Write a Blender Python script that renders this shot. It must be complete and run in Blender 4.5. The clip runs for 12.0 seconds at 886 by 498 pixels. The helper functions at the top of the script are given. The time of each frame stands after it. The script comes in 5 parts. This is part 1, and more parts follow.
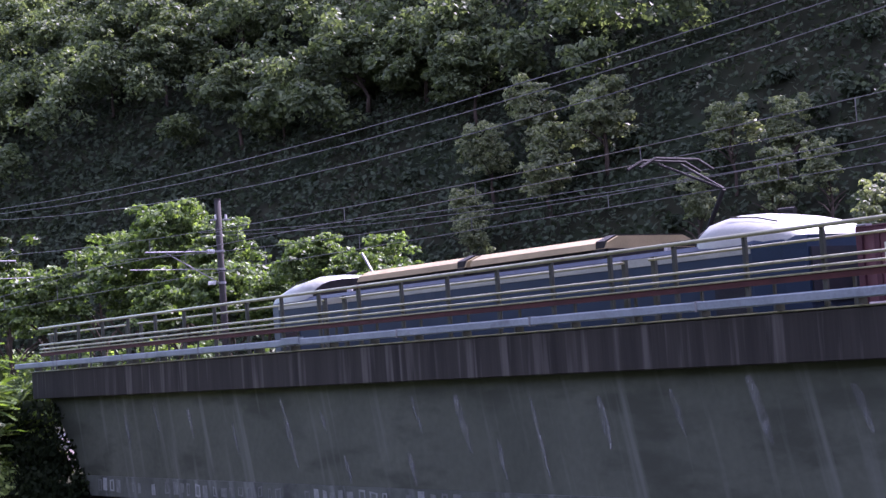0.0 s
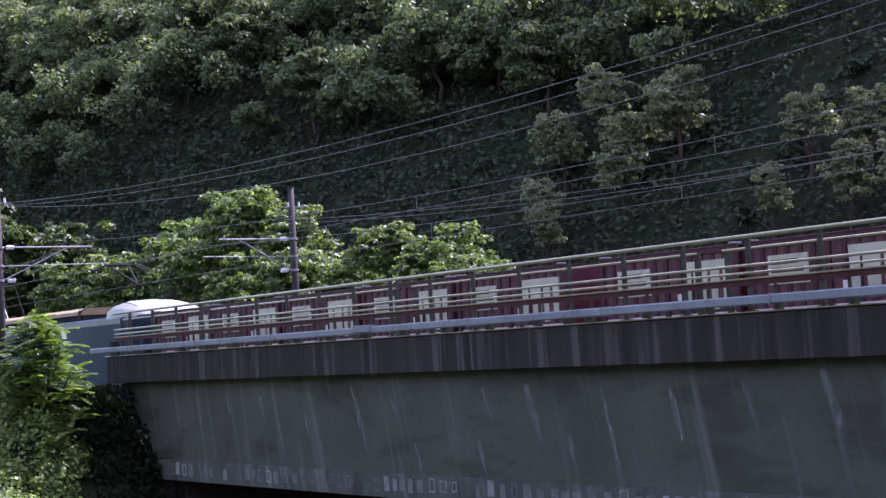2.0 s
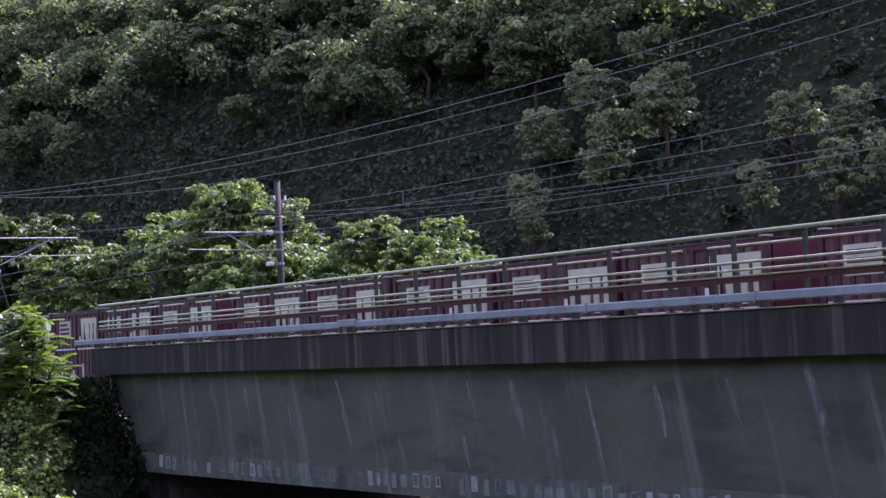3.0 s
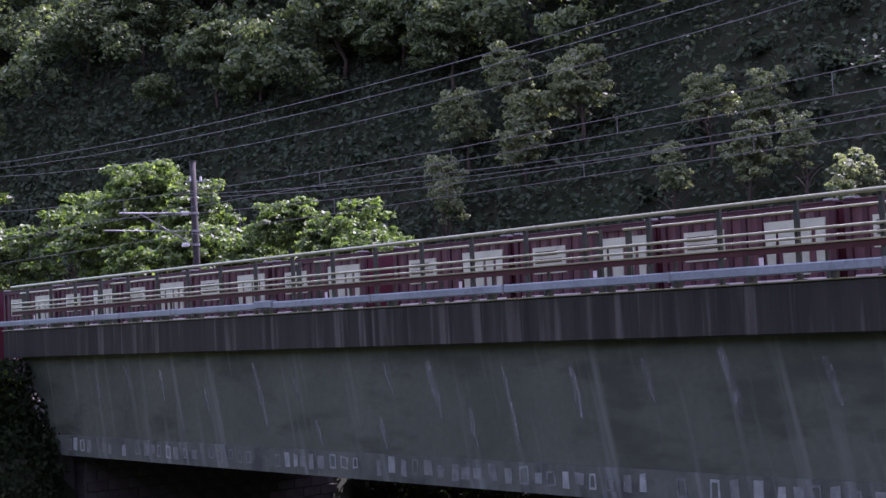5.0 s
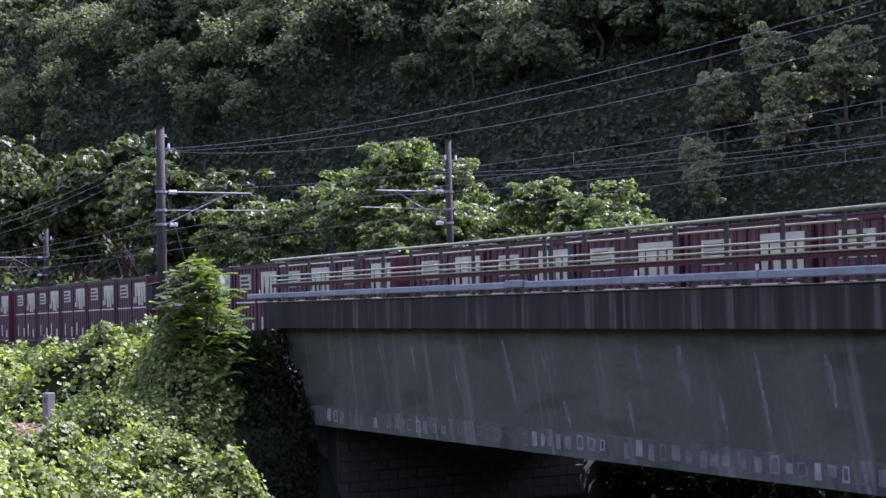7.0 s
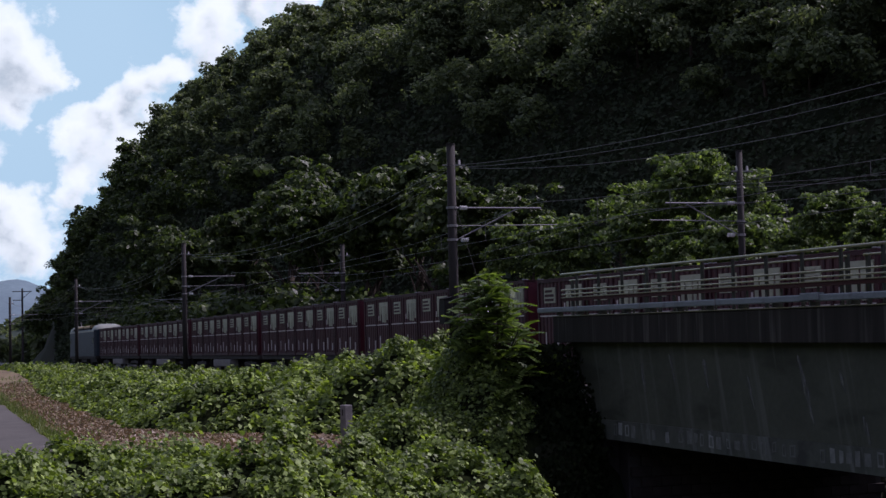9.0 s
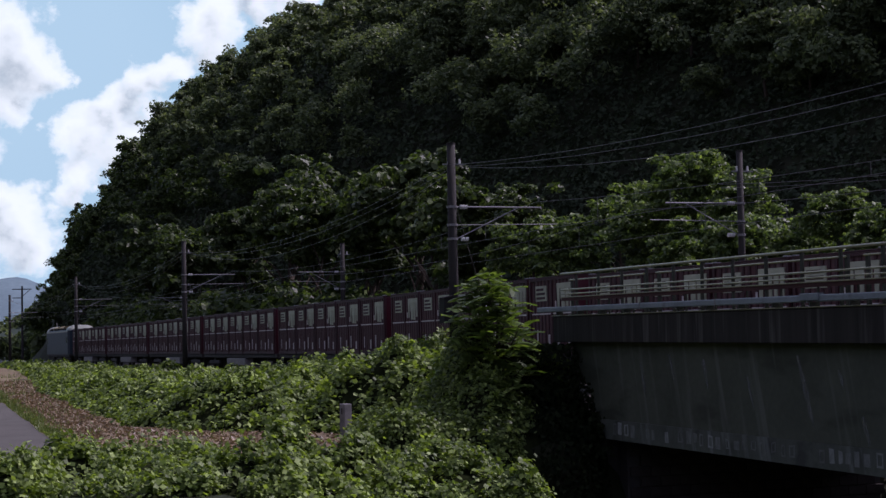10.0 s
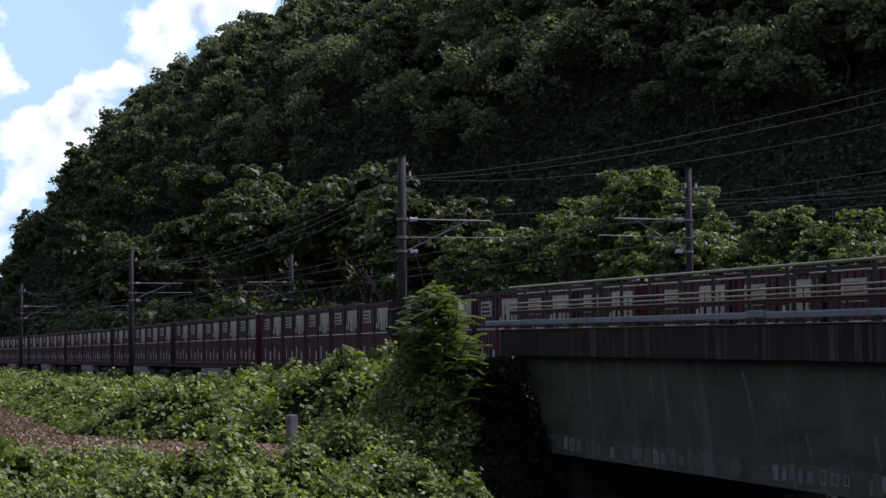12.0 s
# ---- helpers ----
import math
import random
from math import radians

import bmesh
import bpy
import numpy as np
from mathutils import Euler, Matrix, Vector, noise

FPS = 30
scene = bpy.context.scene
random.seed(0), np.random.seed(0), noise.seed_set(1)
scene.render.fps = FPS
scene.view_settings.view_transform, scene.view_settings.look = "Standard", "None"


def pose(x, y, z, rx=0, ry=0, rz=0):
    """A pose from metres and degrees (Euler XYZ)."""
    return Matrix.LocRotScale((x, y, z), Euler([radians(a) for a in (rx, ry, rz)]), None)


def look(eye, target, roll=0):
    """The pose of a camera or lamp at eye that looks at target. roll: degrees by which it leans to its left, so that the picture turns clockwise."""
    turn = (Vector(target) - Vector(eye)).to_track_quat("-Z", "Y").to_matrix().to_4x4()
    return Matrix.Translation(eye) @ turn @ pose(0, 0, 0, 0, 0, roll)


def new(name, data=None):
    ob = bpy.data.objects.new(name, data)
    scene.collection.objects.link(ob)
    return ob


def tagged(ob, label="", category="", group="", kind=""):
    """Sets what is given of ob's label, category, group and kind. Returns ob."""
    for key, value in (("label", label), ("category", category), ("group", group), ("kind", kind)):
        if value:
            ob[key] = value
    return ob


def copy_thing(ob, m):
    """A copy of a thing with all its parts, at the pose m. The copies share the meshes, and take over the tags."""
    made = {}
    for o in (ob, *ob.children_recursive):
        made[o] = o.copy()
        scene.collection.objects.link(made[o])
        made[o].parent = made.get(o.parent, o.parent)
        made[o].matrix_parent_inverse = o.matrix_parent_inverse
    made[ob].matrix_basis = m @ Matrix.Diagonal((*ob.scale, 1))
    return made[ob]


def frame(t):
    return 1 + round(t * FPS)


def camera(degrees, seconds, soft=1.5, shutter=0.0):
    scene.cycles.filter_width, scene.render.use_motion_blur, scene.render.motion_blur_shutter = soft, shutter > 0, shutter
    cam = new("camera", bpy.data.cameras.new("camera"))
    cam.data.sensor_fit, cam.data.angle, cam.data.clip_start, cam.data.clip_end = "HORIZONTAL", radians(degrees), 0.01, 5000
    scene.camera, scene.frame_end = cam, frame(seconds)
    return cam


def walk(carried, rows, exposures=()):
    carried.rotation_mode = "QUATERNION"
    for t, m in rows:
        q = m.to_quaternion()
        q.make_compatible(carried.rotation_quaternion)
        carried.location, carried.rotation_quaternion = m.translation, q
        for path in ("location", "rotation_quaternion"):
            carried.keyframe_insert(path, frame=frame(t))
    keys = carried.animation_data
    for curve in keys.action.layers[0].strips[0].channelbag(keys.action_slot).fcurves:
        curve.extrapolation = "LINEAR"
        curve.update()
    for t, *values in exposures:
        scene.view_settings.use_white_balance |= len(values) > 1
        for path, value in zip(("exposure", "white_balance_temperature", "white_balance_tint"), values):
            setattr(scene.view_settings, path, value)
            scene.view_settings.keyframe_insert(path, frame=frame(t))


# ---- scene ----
cam = camera(30.76, 12.0, soft=1.45)
EYE = 2.0          # metres above the rails; rails are z = 0 on the bridge
PATH = [
    (0.0, pose(0, 0, EYE, 93.725, 3.924, 52.780)),
    (0.5, pose(0, 0, EYE, 93.967, 3.487, 54.465)),
    (1.0, pose(0, 0, EYE, 94.116, 3.412, 54.966)),
    (1.5, pose(0, 0, EYE, 93.731, 3.292, 55.480)),
    (2.0, pose(0, 0, EYE, 93.496, 3.255, 55.298)),
    (2.5, pose(0, 0, EYE, 93.382, 2.966, 54.887)),
    (2.7, pose(0, 0, EYE, 93.346, 2.806, 54.888)),
    (4.3, pose(0, 0, EYE, 92.685, 3.144, 52.689)),
    (4.5, pose(0, 0, EYE, 92.575, 3.176, 52.147)),
    (5.0, pose(0, 0, EYE, 92.468, 2.913, 51.818)),
    (5.5, pose(0, 0, EYE, 92.509, 2.281, 52.676)),
    (6.0, pose(0, 0, EYE, 92.412, 1.694, 54.213)),
    (6.5, pose(0, 0, EYE, 92.097, 1.428, 56.967)),
    (7.0, pose(0, 0, EYE, 92.106, 1.209, 60.708)),
    (7.5, pose(0, 0, EYE, 92.633, 1.059, 65.515)),
    (7.7, pose(0, 0, EYE, 92.749, 1.032, 67.395)),
    (9.3, pose(0, 0, EYE, 92.824, 1.314, 71.018)),
    (9.5, pose(0, 0, EYE, 92.896, 1.278, 70.816)),
    (10.0, pose(0, 0, EYE, 92.793, 1.124, 70.983)),
    (10.5, pose(0, 0, EYE, 92.924, 0.936, 70.983)),
    (11.0, pose(0, 0, EYE, 93.298, 1.059, 70.653)),
    (11.5, pose(0, 0, EYE, 93.456, 0.943, 70.133)),
    (12.0, pose(0, 0, EYE, 93.210, 0.352, 69.135)),
]
walk(cam, PATH, exposures=[(0.0, 1.9, 5500, 53), (0.9, 1.9, 5500, 51), (1.5, 1.75, 5500, 48), (2.7, 1.7, 5500, 51), (4.3, 1.68, 5550, 52), (6.5, 1.68, 5500, 53), (7.0, 1.66, 5450, 51), (7.4, 1.5, 5500, 50), (7.8, 1.1, 5600, 46), (9.3, -0.45, 5750, 41), (10.5, -0.22, 5750, 41), (11.5, 0.0, 5750, 41), (12.0, -0.1, 5750, 41)])

# ---- light ----
SUN = Vector((-0.08, 0.66, 0.75)).normalized()      # towards the sun
world = bpy.data.worlds.new("sky")
scene.world = world
world.use_nodes = True
wn, wl = world.node_tree.nodes, world.node_tree.links
wn.clear()
sky = wn.new("ShaderNodeTexSky")
sky.sky_type, sky.sun_disc = "NISHITA", False
sky.sun_elevation = math.asin(SUN.z)
sky.sun_rotation = math.atan2(SUN.x, SUN.y)
sky.dust_density, sky.ozone_density = 2.0, 1.5
wtc = wn.new("ShaderNodeTexCoord")
wmap = wn.new("ShaderNodeMapping")
wmap.inputs["Scale"].default_value = (9.0, 9.0, 15.0)
wmap.inputs["Location"].default_value = (1.3, 0.4, 2.2)
wnoise = wn.new("ShaderNodeTexNoise")
wnoise.inputs["Scale"].default_value, wnoise.inputs["Detail"].default_value, wnoise.inputs["Roughness"].default_value = 1.0, 10.0, 0.58
wramp = wn.new("ShaderNodeValToRGB")
wramp.color_ramp.elements[0].position, wramp.color_ramp.elements[1].position = 0.455, 0.545
wshade = wn.new("ShaderNodeTexNoise")
wshade.inputs["Scale"].default_value, wshade.inputs["Detail"].default_value = 1.7, 5.0
wcol = wn.new("ShaderNodeValToRGB")
wcol.color_ramp.elements[0].position, wcol.color_ramp.elements[0].color = 0.36, (1.6, 1.66, 1.75, 1)
wcol.color_ramp.elements[1].position, wcol.color_ramp.elements[1].color = 0.6, (4.0, 4.0, 3.95, 1)
wmix = wn.new("ShaderNodeMixRGB")
wbg = wn.new("ShaderNodeBackground")
wbg.inputs["Strength"].default_value = 0.09
wout = wn.new("ShaderNodeOutputWorld")
wl.new(wtc.outputs["Generated"], wmap.inputs["Vector"])
wl.new(wmap.outputs["Vector"], wnoise.inputs["Vector"])
wl.new(wmap.outputs["Vector"], wshade.inputs["Vector"])
wl.new(wnoise.outputs["Fac"], wramp.inputs["Fac"])
wl.new(wshade.outputs["Fac"], wcol.inputs["Fac"])
wl.new(wramp.outputs["Color"], wmix.inputs["Fac"])
wl.new(sky.outputs["Color"], wmix.inputs["Color1"])
whue = wn.new("ShaderNodeHueSaturation")
whue.inputs["Saturation"].default_value = 0.2
wcloud = wn.new("ShaderNodeMixRGB")
wcloud.blend_type = "MULTIPLY"
wcloud.inputs["Fac"].default_value = 1.0
wl.new(sky.outputs["Color"], whue.inputs["Color"])
wl.new(whue.outputs["Color"], wcloud.inputs["Color1"])
wl.new(wcol.outputs["Color"], wcloud.inputs["Color2"])
wl.new(wcloud.outputs["Color"], wmix.inputs["Color2"])
wl.new(wmix.outputs["Color"], wbg.inputs["Color"])
wl.new(wbg.outputs["Background"], wout.inputs["Surface"])
sun = new("sun", bpy.data.lights.new("sun", "SUN"))
sun.data.energy, sun.data.angle, sun.data.color = 5.0, radians(0.6), (1.0, 0.95, 0.86)
sun.matrix_basis = look(SUN * 50, (0, 0, 0))


# ---- materials ----
def material(name, rough=0.7, metal=0.0, spec=0.4):
    m = bpy.data.materials.new(name)
    m.use_nodes = True
    b = m.node_tree.nodes["Principled BSDF"]
    b.inputs["Roughness"].default_value, b.inputs["Metallic"].default_value = rough, metal
    b.inputs["Specular IOR Level"].default_value = spec
    return m, m.node_tree.nodes, m.node_tree.links, b


def ramp(nodes, stops):
    r = nodes.new("ShaderNodeValToRGB")
    while len(r.color_ramp.elements) < len(stops):
        r.color_ramp.elements.new(0.5)
    for e, (p, c) in zip(r.color_ramp.elements, stops):
        e.position, e.color = p, (*c, 1)
    return r


def noise_tex(nodes, links, scale, detail=4.0, stretch=(1, 1, 1), coords="Object"):
    tc, mp, n = nodes.new("ShaderNodeTexCoord"), nodes.new("ShaderNodeMapping"), nodes.new("ShaderNodeTexNoise")
    mp.inputs["Scale"].default_value = stretch
    n.inputs["Scale"].default_value, n.inputs["Detail"].default_value = scale, detail
    links.new(tc.outputs[coords], mp.inputs["Vector"])
    links.new(mp.outputs["Vector"], n.inputs["Vector"])
    return n


def weathered(name, dark, light, scale=3.0, fine=40.0, stretch=(1, 1, 1), rough=0.7, metal=0.0, bump=0.15, spec=0.18, grime=None, grime_stretch=(1, 1, 1), grime_scale=1.0, grime_from=0.55, streak=None, streak_from=0.6):
    """Two scales of noise between two colours, optional streaks or stains of a third, and fine relief."""
    m, nd, ln, b = material(name, rough, metal, spec)
    a, c = noise_tex(nd, ln, scale, 5.0, stretch), noise_tex(nd, ln, fine, 3.0, stretch)
    mid = tuple((x + y) / 2 for x, y in zip(dark, light))
    r1 = ramp(nd, [(0.3, dark), (0.7, light)])
    r2 = ramp(nd, [(0.25, tuple(x * 0.7 for x in mid)), (0.75, tuple(min(1, x * 1.25) for x in mid))])
    ln.new(a.outputs["Fac"], r1.inputs["Fac"])
    ln.new(c.outputs["Fac"], r2.inputs["Fac"])
    mx = nd.new("ShaderNodeMixRGB")
    mx.inputs["Fac"].default_value = 0.35
    ln.new(r1.outputs["Color"], mx.inputs["Color1"])
    ln.new(r2.outputs["Color"], mx.inputs["Color2"])
    last = mx
    if grime:
        g = noise_tex(nd, ln, grime_scale, 5.0, grime_stretch)
        rg = ramp(nd, [(grime_from, (0, 0, 0)), (grime_from + 0.14, (1, 1, 1))])
        ln.new(g.outputs["Fac"], rg.inputs["Fac"])
        last = nd.new("ShaderNodeMixRGB")
        last.inputs["Color2"].default_value = (*grime, 1)
        ln.new(rg.outputs["Color"], last.inputs["Fac"])
        ln.new(mx.outputs["Color"], last.inputs["Color1"])
    if streak:
        g = noise_tex(nd, ln, 1.0, 4.0, (3.2, 1, 0.22))
        mp = g.inputs["Vector"].links[0].from_node
        lean = nd.new("ShaderNodeMapping")
        lean.inputs["Rotation"].default_value = (0, 0.24, 0)
        ln.new(mp.inputs["Vector"].links[0].from_socket, lean.inputs["Vector"])
        ln.new(lean.outputs["Vector"], mp.inputs["Vector"])
        rg = ramp(nd, [(streak_from, (0, 0, 0)), (streak_from + 0.16, (0.85, 0.85, 0.85))])
        ln.new(g.outputs["Fac"], rg.inputs["Fac"])
        under = last
        last = nd.new("ShaderNodeMixRGB")
        last.inputs["Color2"].default_value = (*streak, 1)
        ln.new(rg.outputs["Color"], last.inputs["Fac"])
        ln.new(under.outputs["Color"], last.inputs["Color1"])
    ln.new(last.outputs["Color"], b.inputs["Base Color"])
    bp = nd.new("ShaderNodeBump")
    bp.inputs["Strength"].default_value, bp.inputs["Distance"].default_value = bump, 0.02
    ln.new(c.outputs["Fac"], bp.inputs["Height"])
    ln.new(bp.outputs["Normal"], b.inputs["Normal"])
    return m


def foliage(name, dark, light, through_tint, share=0.35, rough=0.5, gloss=0.3):
    """Leaves: colour varies leaf by leaf and over metres; some light passes through them."""
    m, nd, ln, b = material(name, rough, 0.0, gloss)
    geo, big = nd.new("ShaderNodeNewGeometry"), noise_tex(nd, ln, 0.45, 3.0)
    mixv = nd.new("ShaderNodeMath")
    mixv.operation = "MULTIPLY_ADD"
    mixv.inputs[1].default_value = 0.55
    half = nd.new("ShaderNodeMath")
    half.operation = "MULTIPLY"
    half.inputs[1].default_value = 0.5
    ln.new(big.outputs["Fac"], half.inputs[0])
    ln.new(geo.outputs["Random Per Island"], mixv.inputs[0])
    ln.new(half.outputs[0], mixv.inputs[2])
    r = ramp(nd, [(0.1, dark), (0.58, tuple(x * 0.64 + y * 0.36 for x, y in zip(dark, light))), (0.9, light)])
    ln.new(mixv.outputs[0], r.inputs["Fac"])
    ln.new(r.outputs["Color"], b.inputs["Base Color"])
    tr, mx = nd.new("ShaderNodeBsdfTranslucent"), nd.new("ShaderNodeMixShader")
    tint = nd.new("ShaderNodeMixRGB")
    tint.blend_type = "MULTIPLY"
    tint.inputs["Fac"].default_value = 1.0
    tint.inputs["Color2"].default_value = (*through_tint, 1)
    ln.new(r.outputs["Color"], tint.inputs["Color1"])
    ln.new(tint.outputs["Color"], tr.inputs["Color"])
    mx.inputs["Fac"].default_value = share
    ln.new(b.outputs["BSDF"], mx.inputs[1])
    ln.new(tr.outputs["BSDF"], mx.inputs[2])
    ln.new(mx.outputs["Shader"], nd["Material Output"].inputs["Surface"])
    return m


FASCIA = weathered("stained_fascia_concrete", (0.015, 0.0142, 0.012), (0.042, 0.0395, 0.033), 0.9, 14, (3.2, 1, 0.12), 0.9, bump=0.2, grime=(0.075, 0.072, 0.062), grime_stretch=(3.0, 1, 0.14), grime_scale=1.5, grime_from=0.54)
GIRDER = weathered("grey_girder_concrete", (0.049, 0.058, 0.041), (0.085, 0.097, 0.071), 0.55, 7, (1, 1, 1.0), 0.9, bump=0.2, grime=(0.045, 0.052, 0.037), grime_stretch=(0.5, 1, 1.6), grime_scale=1.1, grime_from=0.5, streak=(0.105, 0.118, 0.094), streak_from=0.56)
GIRDER_FOOT = weathered("pale_lower_flange_concrete", (0.054, 0.064, 0.049), (0.10, 0.115, 0.094), 0.9, 9, (1, 1, 0.8), 0.9, bump=0.25, grime=(0.047, 0.053, 0.045), grime_scale=1.4, grime_from=0.52, streak=(0.15, 0.168, 0.152), streak_from=0.56)
LIME = weathered("pale_lime_streak", (0.16, 0.176, 0.165), (0.25, 0.266, 0.252), 3, 20, rough=0.95)
ln_, ll_ = LIME.node_tree.nodes, LIME.node_tree.links
lime_gap, lime_mix, lime_clear = noise_tex(ln_, ll_, 7.0, 5.0, (2.4, 1, 0.55)), ln_.new("ShaderNodeMixShader"), ln_.new("ShaderNodeBsdfTransparent")
lime_ramp = ramp(ln_, [(0.40, (0.12, 0.12, 0.12)), (0.66, (0.6, 0.6, 0.6))])
ll_.new(lime_gap.outputs["Fac"], lime_ramp.inputs["Fac"])
ll_.new(lime_ramp.outputs["Color"], lime_mix.inputs["Fac"])
ll_.new(lime_clear.outputs["BSDF"], lime_mix.inputs[1])
ll_.new(ln_["Principled BSDF"].outputs["BSDF"], lime_mix.inputs[2])
ll_.new(lime_mix.outputs["Shader"], ln_["Material Output"].inputs["Surface"])
PATCH = weathered("mortar_patch", (0.10, 0.114, 0.104), (0.25, 0.272, 0.255), 5, 18, rough=0.95)
pn_, pl_ = PATCH.node_tree.nodes, PATCH.node_tree.links
patch_info, patch_ramp, patch_mul = pn_.new("ShaderNodeObjectInfo"), ramp(pn_, [(0.1, (0.6, 0.6, 0.58)), (0.6, (0.85, 0.85, 0.83)), (1.0, (1.3, 1.3, 1.3))]), pn_.new("ShaderNodeMixRGB")
patch_mul.blend_type = "MULTIPLY"
patch_mul.inputs["Fac"].default_value = 1.0
pl_.new(patch_info.outputs["Random"], patch_ramp.inputs["Fac"])
pl_.new(pn_["Principled BSDF"].inputs["Base Color"].links[0].from_socket, patch_mul.inputs["Color1"])
pl_.new(patch_ramp.outputs["Color"], patch_mul.inputs["Color2"])
pl_.new(patch_mul.outputs["Color"], pn_["Principled BSDF"].inputs["Base Color"])
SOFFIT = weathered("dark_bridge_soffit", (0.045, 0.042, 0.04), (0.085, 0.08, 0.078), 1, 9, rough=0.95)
RAILPAINT = weathered("weathered_olive_rail_paint", (0.115, 0.122, 0.062), (0.235, 0.24, 0.125), 4, 50, rough=0.34, metal=0.1, spec=0.5, grime=(0.12, 0.07, 0.045), grime_scale=3.0, grime_from=0.62)
POSTPAINT = weathered("dull_green_post_paint", (0.024, 0.028, 0.022), (0.05, 0.055, 0.042), 4, 50, rough=0.6, metal=0.2)
TOERED = weathered("rust_red_toe_board", (0.032, 0.010, 0.010), (0.062, 0.020, 0.018), 3, 40, rough=0.7)
DUCT = weathered("pale_grey_cable_duct", (0.14, 0.17, 0.178), (0.23, 0.27, 0.278), 1.5, 20, (1, 1, 1), rough=0.6, grime=(0.12, 0.13, 0.14), grime_scale=2.2, grime_from=0.58)
POLECON = weathered("grey_concrete_pole", (0.018, 0.017, 0.016), (0.04, 0.038, 0.035), 2.0, 30, (1, 1, 0.3), rough=0.85)
STEEL = weathered("galvanised_steel", (0.14, 0.145, 0.145), (0.26, 0.26, 0.26), 4, 50, rough=0.55, metal=0.4)
WIRE = weathered("dull_copper_wire", (0.09, 0.09, 0.085), (0.16, 0.158, 0.15), 2, 30, rough=0.5, metal=0.5)
CERAMIC = weathered("white_porcelain_insulator", (0.45, 0.45, 0.44), (0.6, 0.6, 0.58), 4, 30, rough=0.4)
MAROON = weathered("maroon_container_paint", (0.068, 0.030, 0.035), (0.115, 0.056, 0.060), 1.4, 30, (1, 1, 0.5), rough=0.55, grime=(0.145, 0.11, 0.11), grime_stretch=(2.6, 1, 0.25), grime_scale=2.0, grime_from=0.58)
MAROON_RIB = weathered("maroon_rib_paint", (0.038, 0.014, 0.018), (0.062, 0.023, 0.028), 2, 30, rough=0.6)
REDEND = weathered("bright_red_container_end", (0.042, 0.009, 0.015), (0.075, 0.014, 0.022), 2, 30, rough=0.5)
WHITE = weathered("white_lettering_paint", (0.29, 0.31, 0.225), (0.43, 0.455, 0.345), 3, 40, rough=0.6, grime=(0.24, 0.21, 0.19), grime_scale=4.0, grime_from=0.62)
STRIPE = weathered("pale_stripe_paint", (0.45, 0.40, 0.40), (0.62, 0.58, 0.56), 3, 40, rough=0.6)
CHASSIS = weathered("sooty_wagon_steel", (0.028, 0.026, 0.026), (0.06, 0.055, 0.052), 3, 40, rough=0.8)
BOXGREY = weathered("dusty_grey_equipment_box", (0.16, 0.155, 0.15), (0.26, 0.25, 0.24), 2, 30, rough=0.7)
BLUE = weathered("deep_blue_loco_paint", (0.007, 0.016, 0.030), (0.011, 0.026, 0.045), 1.5, 30, rough=0.5, grime=(0.026, 0.036, 0.048), grime_stretch=(1, 1, 0.3), grime_scale=1.5, grime_from=0.6)
SILVER = weathered("pale_grey_loco_roof_paint", (0.16, 0.175, 0.145), (0.25, 0.265, 0.225), 1.2, 30, rough=0.42, metal=0.1, grime=(0.17, 0.15, 0.11), grime_stretch=(0.5, 1, 1), grime_scale=0.8, grime_from=0.55)
BEIGE = weathered("dust_brown_roof_cover", (0.17, 0.14, 0.07), (0.27, 0.215, 0.11), 1.3, 30, rough=0.7)
DARK = weathered("dark_roof_gear", (0.010, 0.010, 0.010), (0.024, 0.023, 0.022), 3, 30, rough=0.75, spec=0.1)
GLASS = weathered("dark_cab_glass", (0.015, 0.017, 0.02), (0.03, 0.033, 0.036), 1, 20, rough=0.08, bump=0.0)
BARK = weathered("grey_brown_bark", (0.028, 0.022, 0.016), (0.075, 0.058, 0.043), 3, 20, (1, 1, 0.25), rough=0.9, bump=0.5)
EARTH = weathered("leafy_earth", (0.010, 0.013, 0.006), (0.026, 0.029, 0.013), 0.35, 5, rough=0.95, bump=0.4, grime=(0.013, 0.021, 0.008), grime_scale=0.25, grime_from=0.48)
HILLSOIL = weathered("shaded_forest_floor", (0.018, 0.024, 0.012), (0.04, 0.045, 0.022), 0.15, 2, rough=0.95, bump=0.5)
BALLAST = weathered("rusty_ballast", (0.065, 0.055, 0.045), (0.16, 0.135, 0.11), 6, 30, rough=0.95, bump=0.9)
DRYGRASS = weathered("dry_cut_grass", (0.068, 0.052, 0.031), (0.20, 0.15, 0.088), 1.3, 14, rough=0.95, bump=0.8, grime=(0.16, 0.17, 0.06), grime_scale=0.5, grime_from=0.57)
ASPHALT = weathered("old_grey_asphalt", (0.05, 0.047, 0.04), (0.085, 0.08, 0.07), 0.7, 40, rough=0.9, bump=0.4)
STONE = weathered("marker_concrete", (0.10, 0.098, 0.095), (0.20, 0.195, 0.19), 5, 40, rough=0.85)
SPUR = weathered("wooded_spur_green", (0.016, 0.028, 0.02), (0.04, 0.058, 0.042), 0.06, 0.4, rough=1.0, bump=0.6)
STRAW = foliage("straw_litter", (0.10, 0.072, 0.038), (0.27, 0.20, 0.115), (1.1, 1.0, 0.8), 0.2)
# Near-black colour that stands for the shade in the gaps between vine leaves.
VINE_GAP_SHADE = weathered("vine_gap_shade", (0.008, 0.011, 0.005), (0.022, 0.028, 0.011), 1.5, 9, rough=1.0, bump=0.6, spec=0.0)
BACKSKY, bn, bl, _b = material("hazy_blue_sky_with_cumulus")
bn.clear()
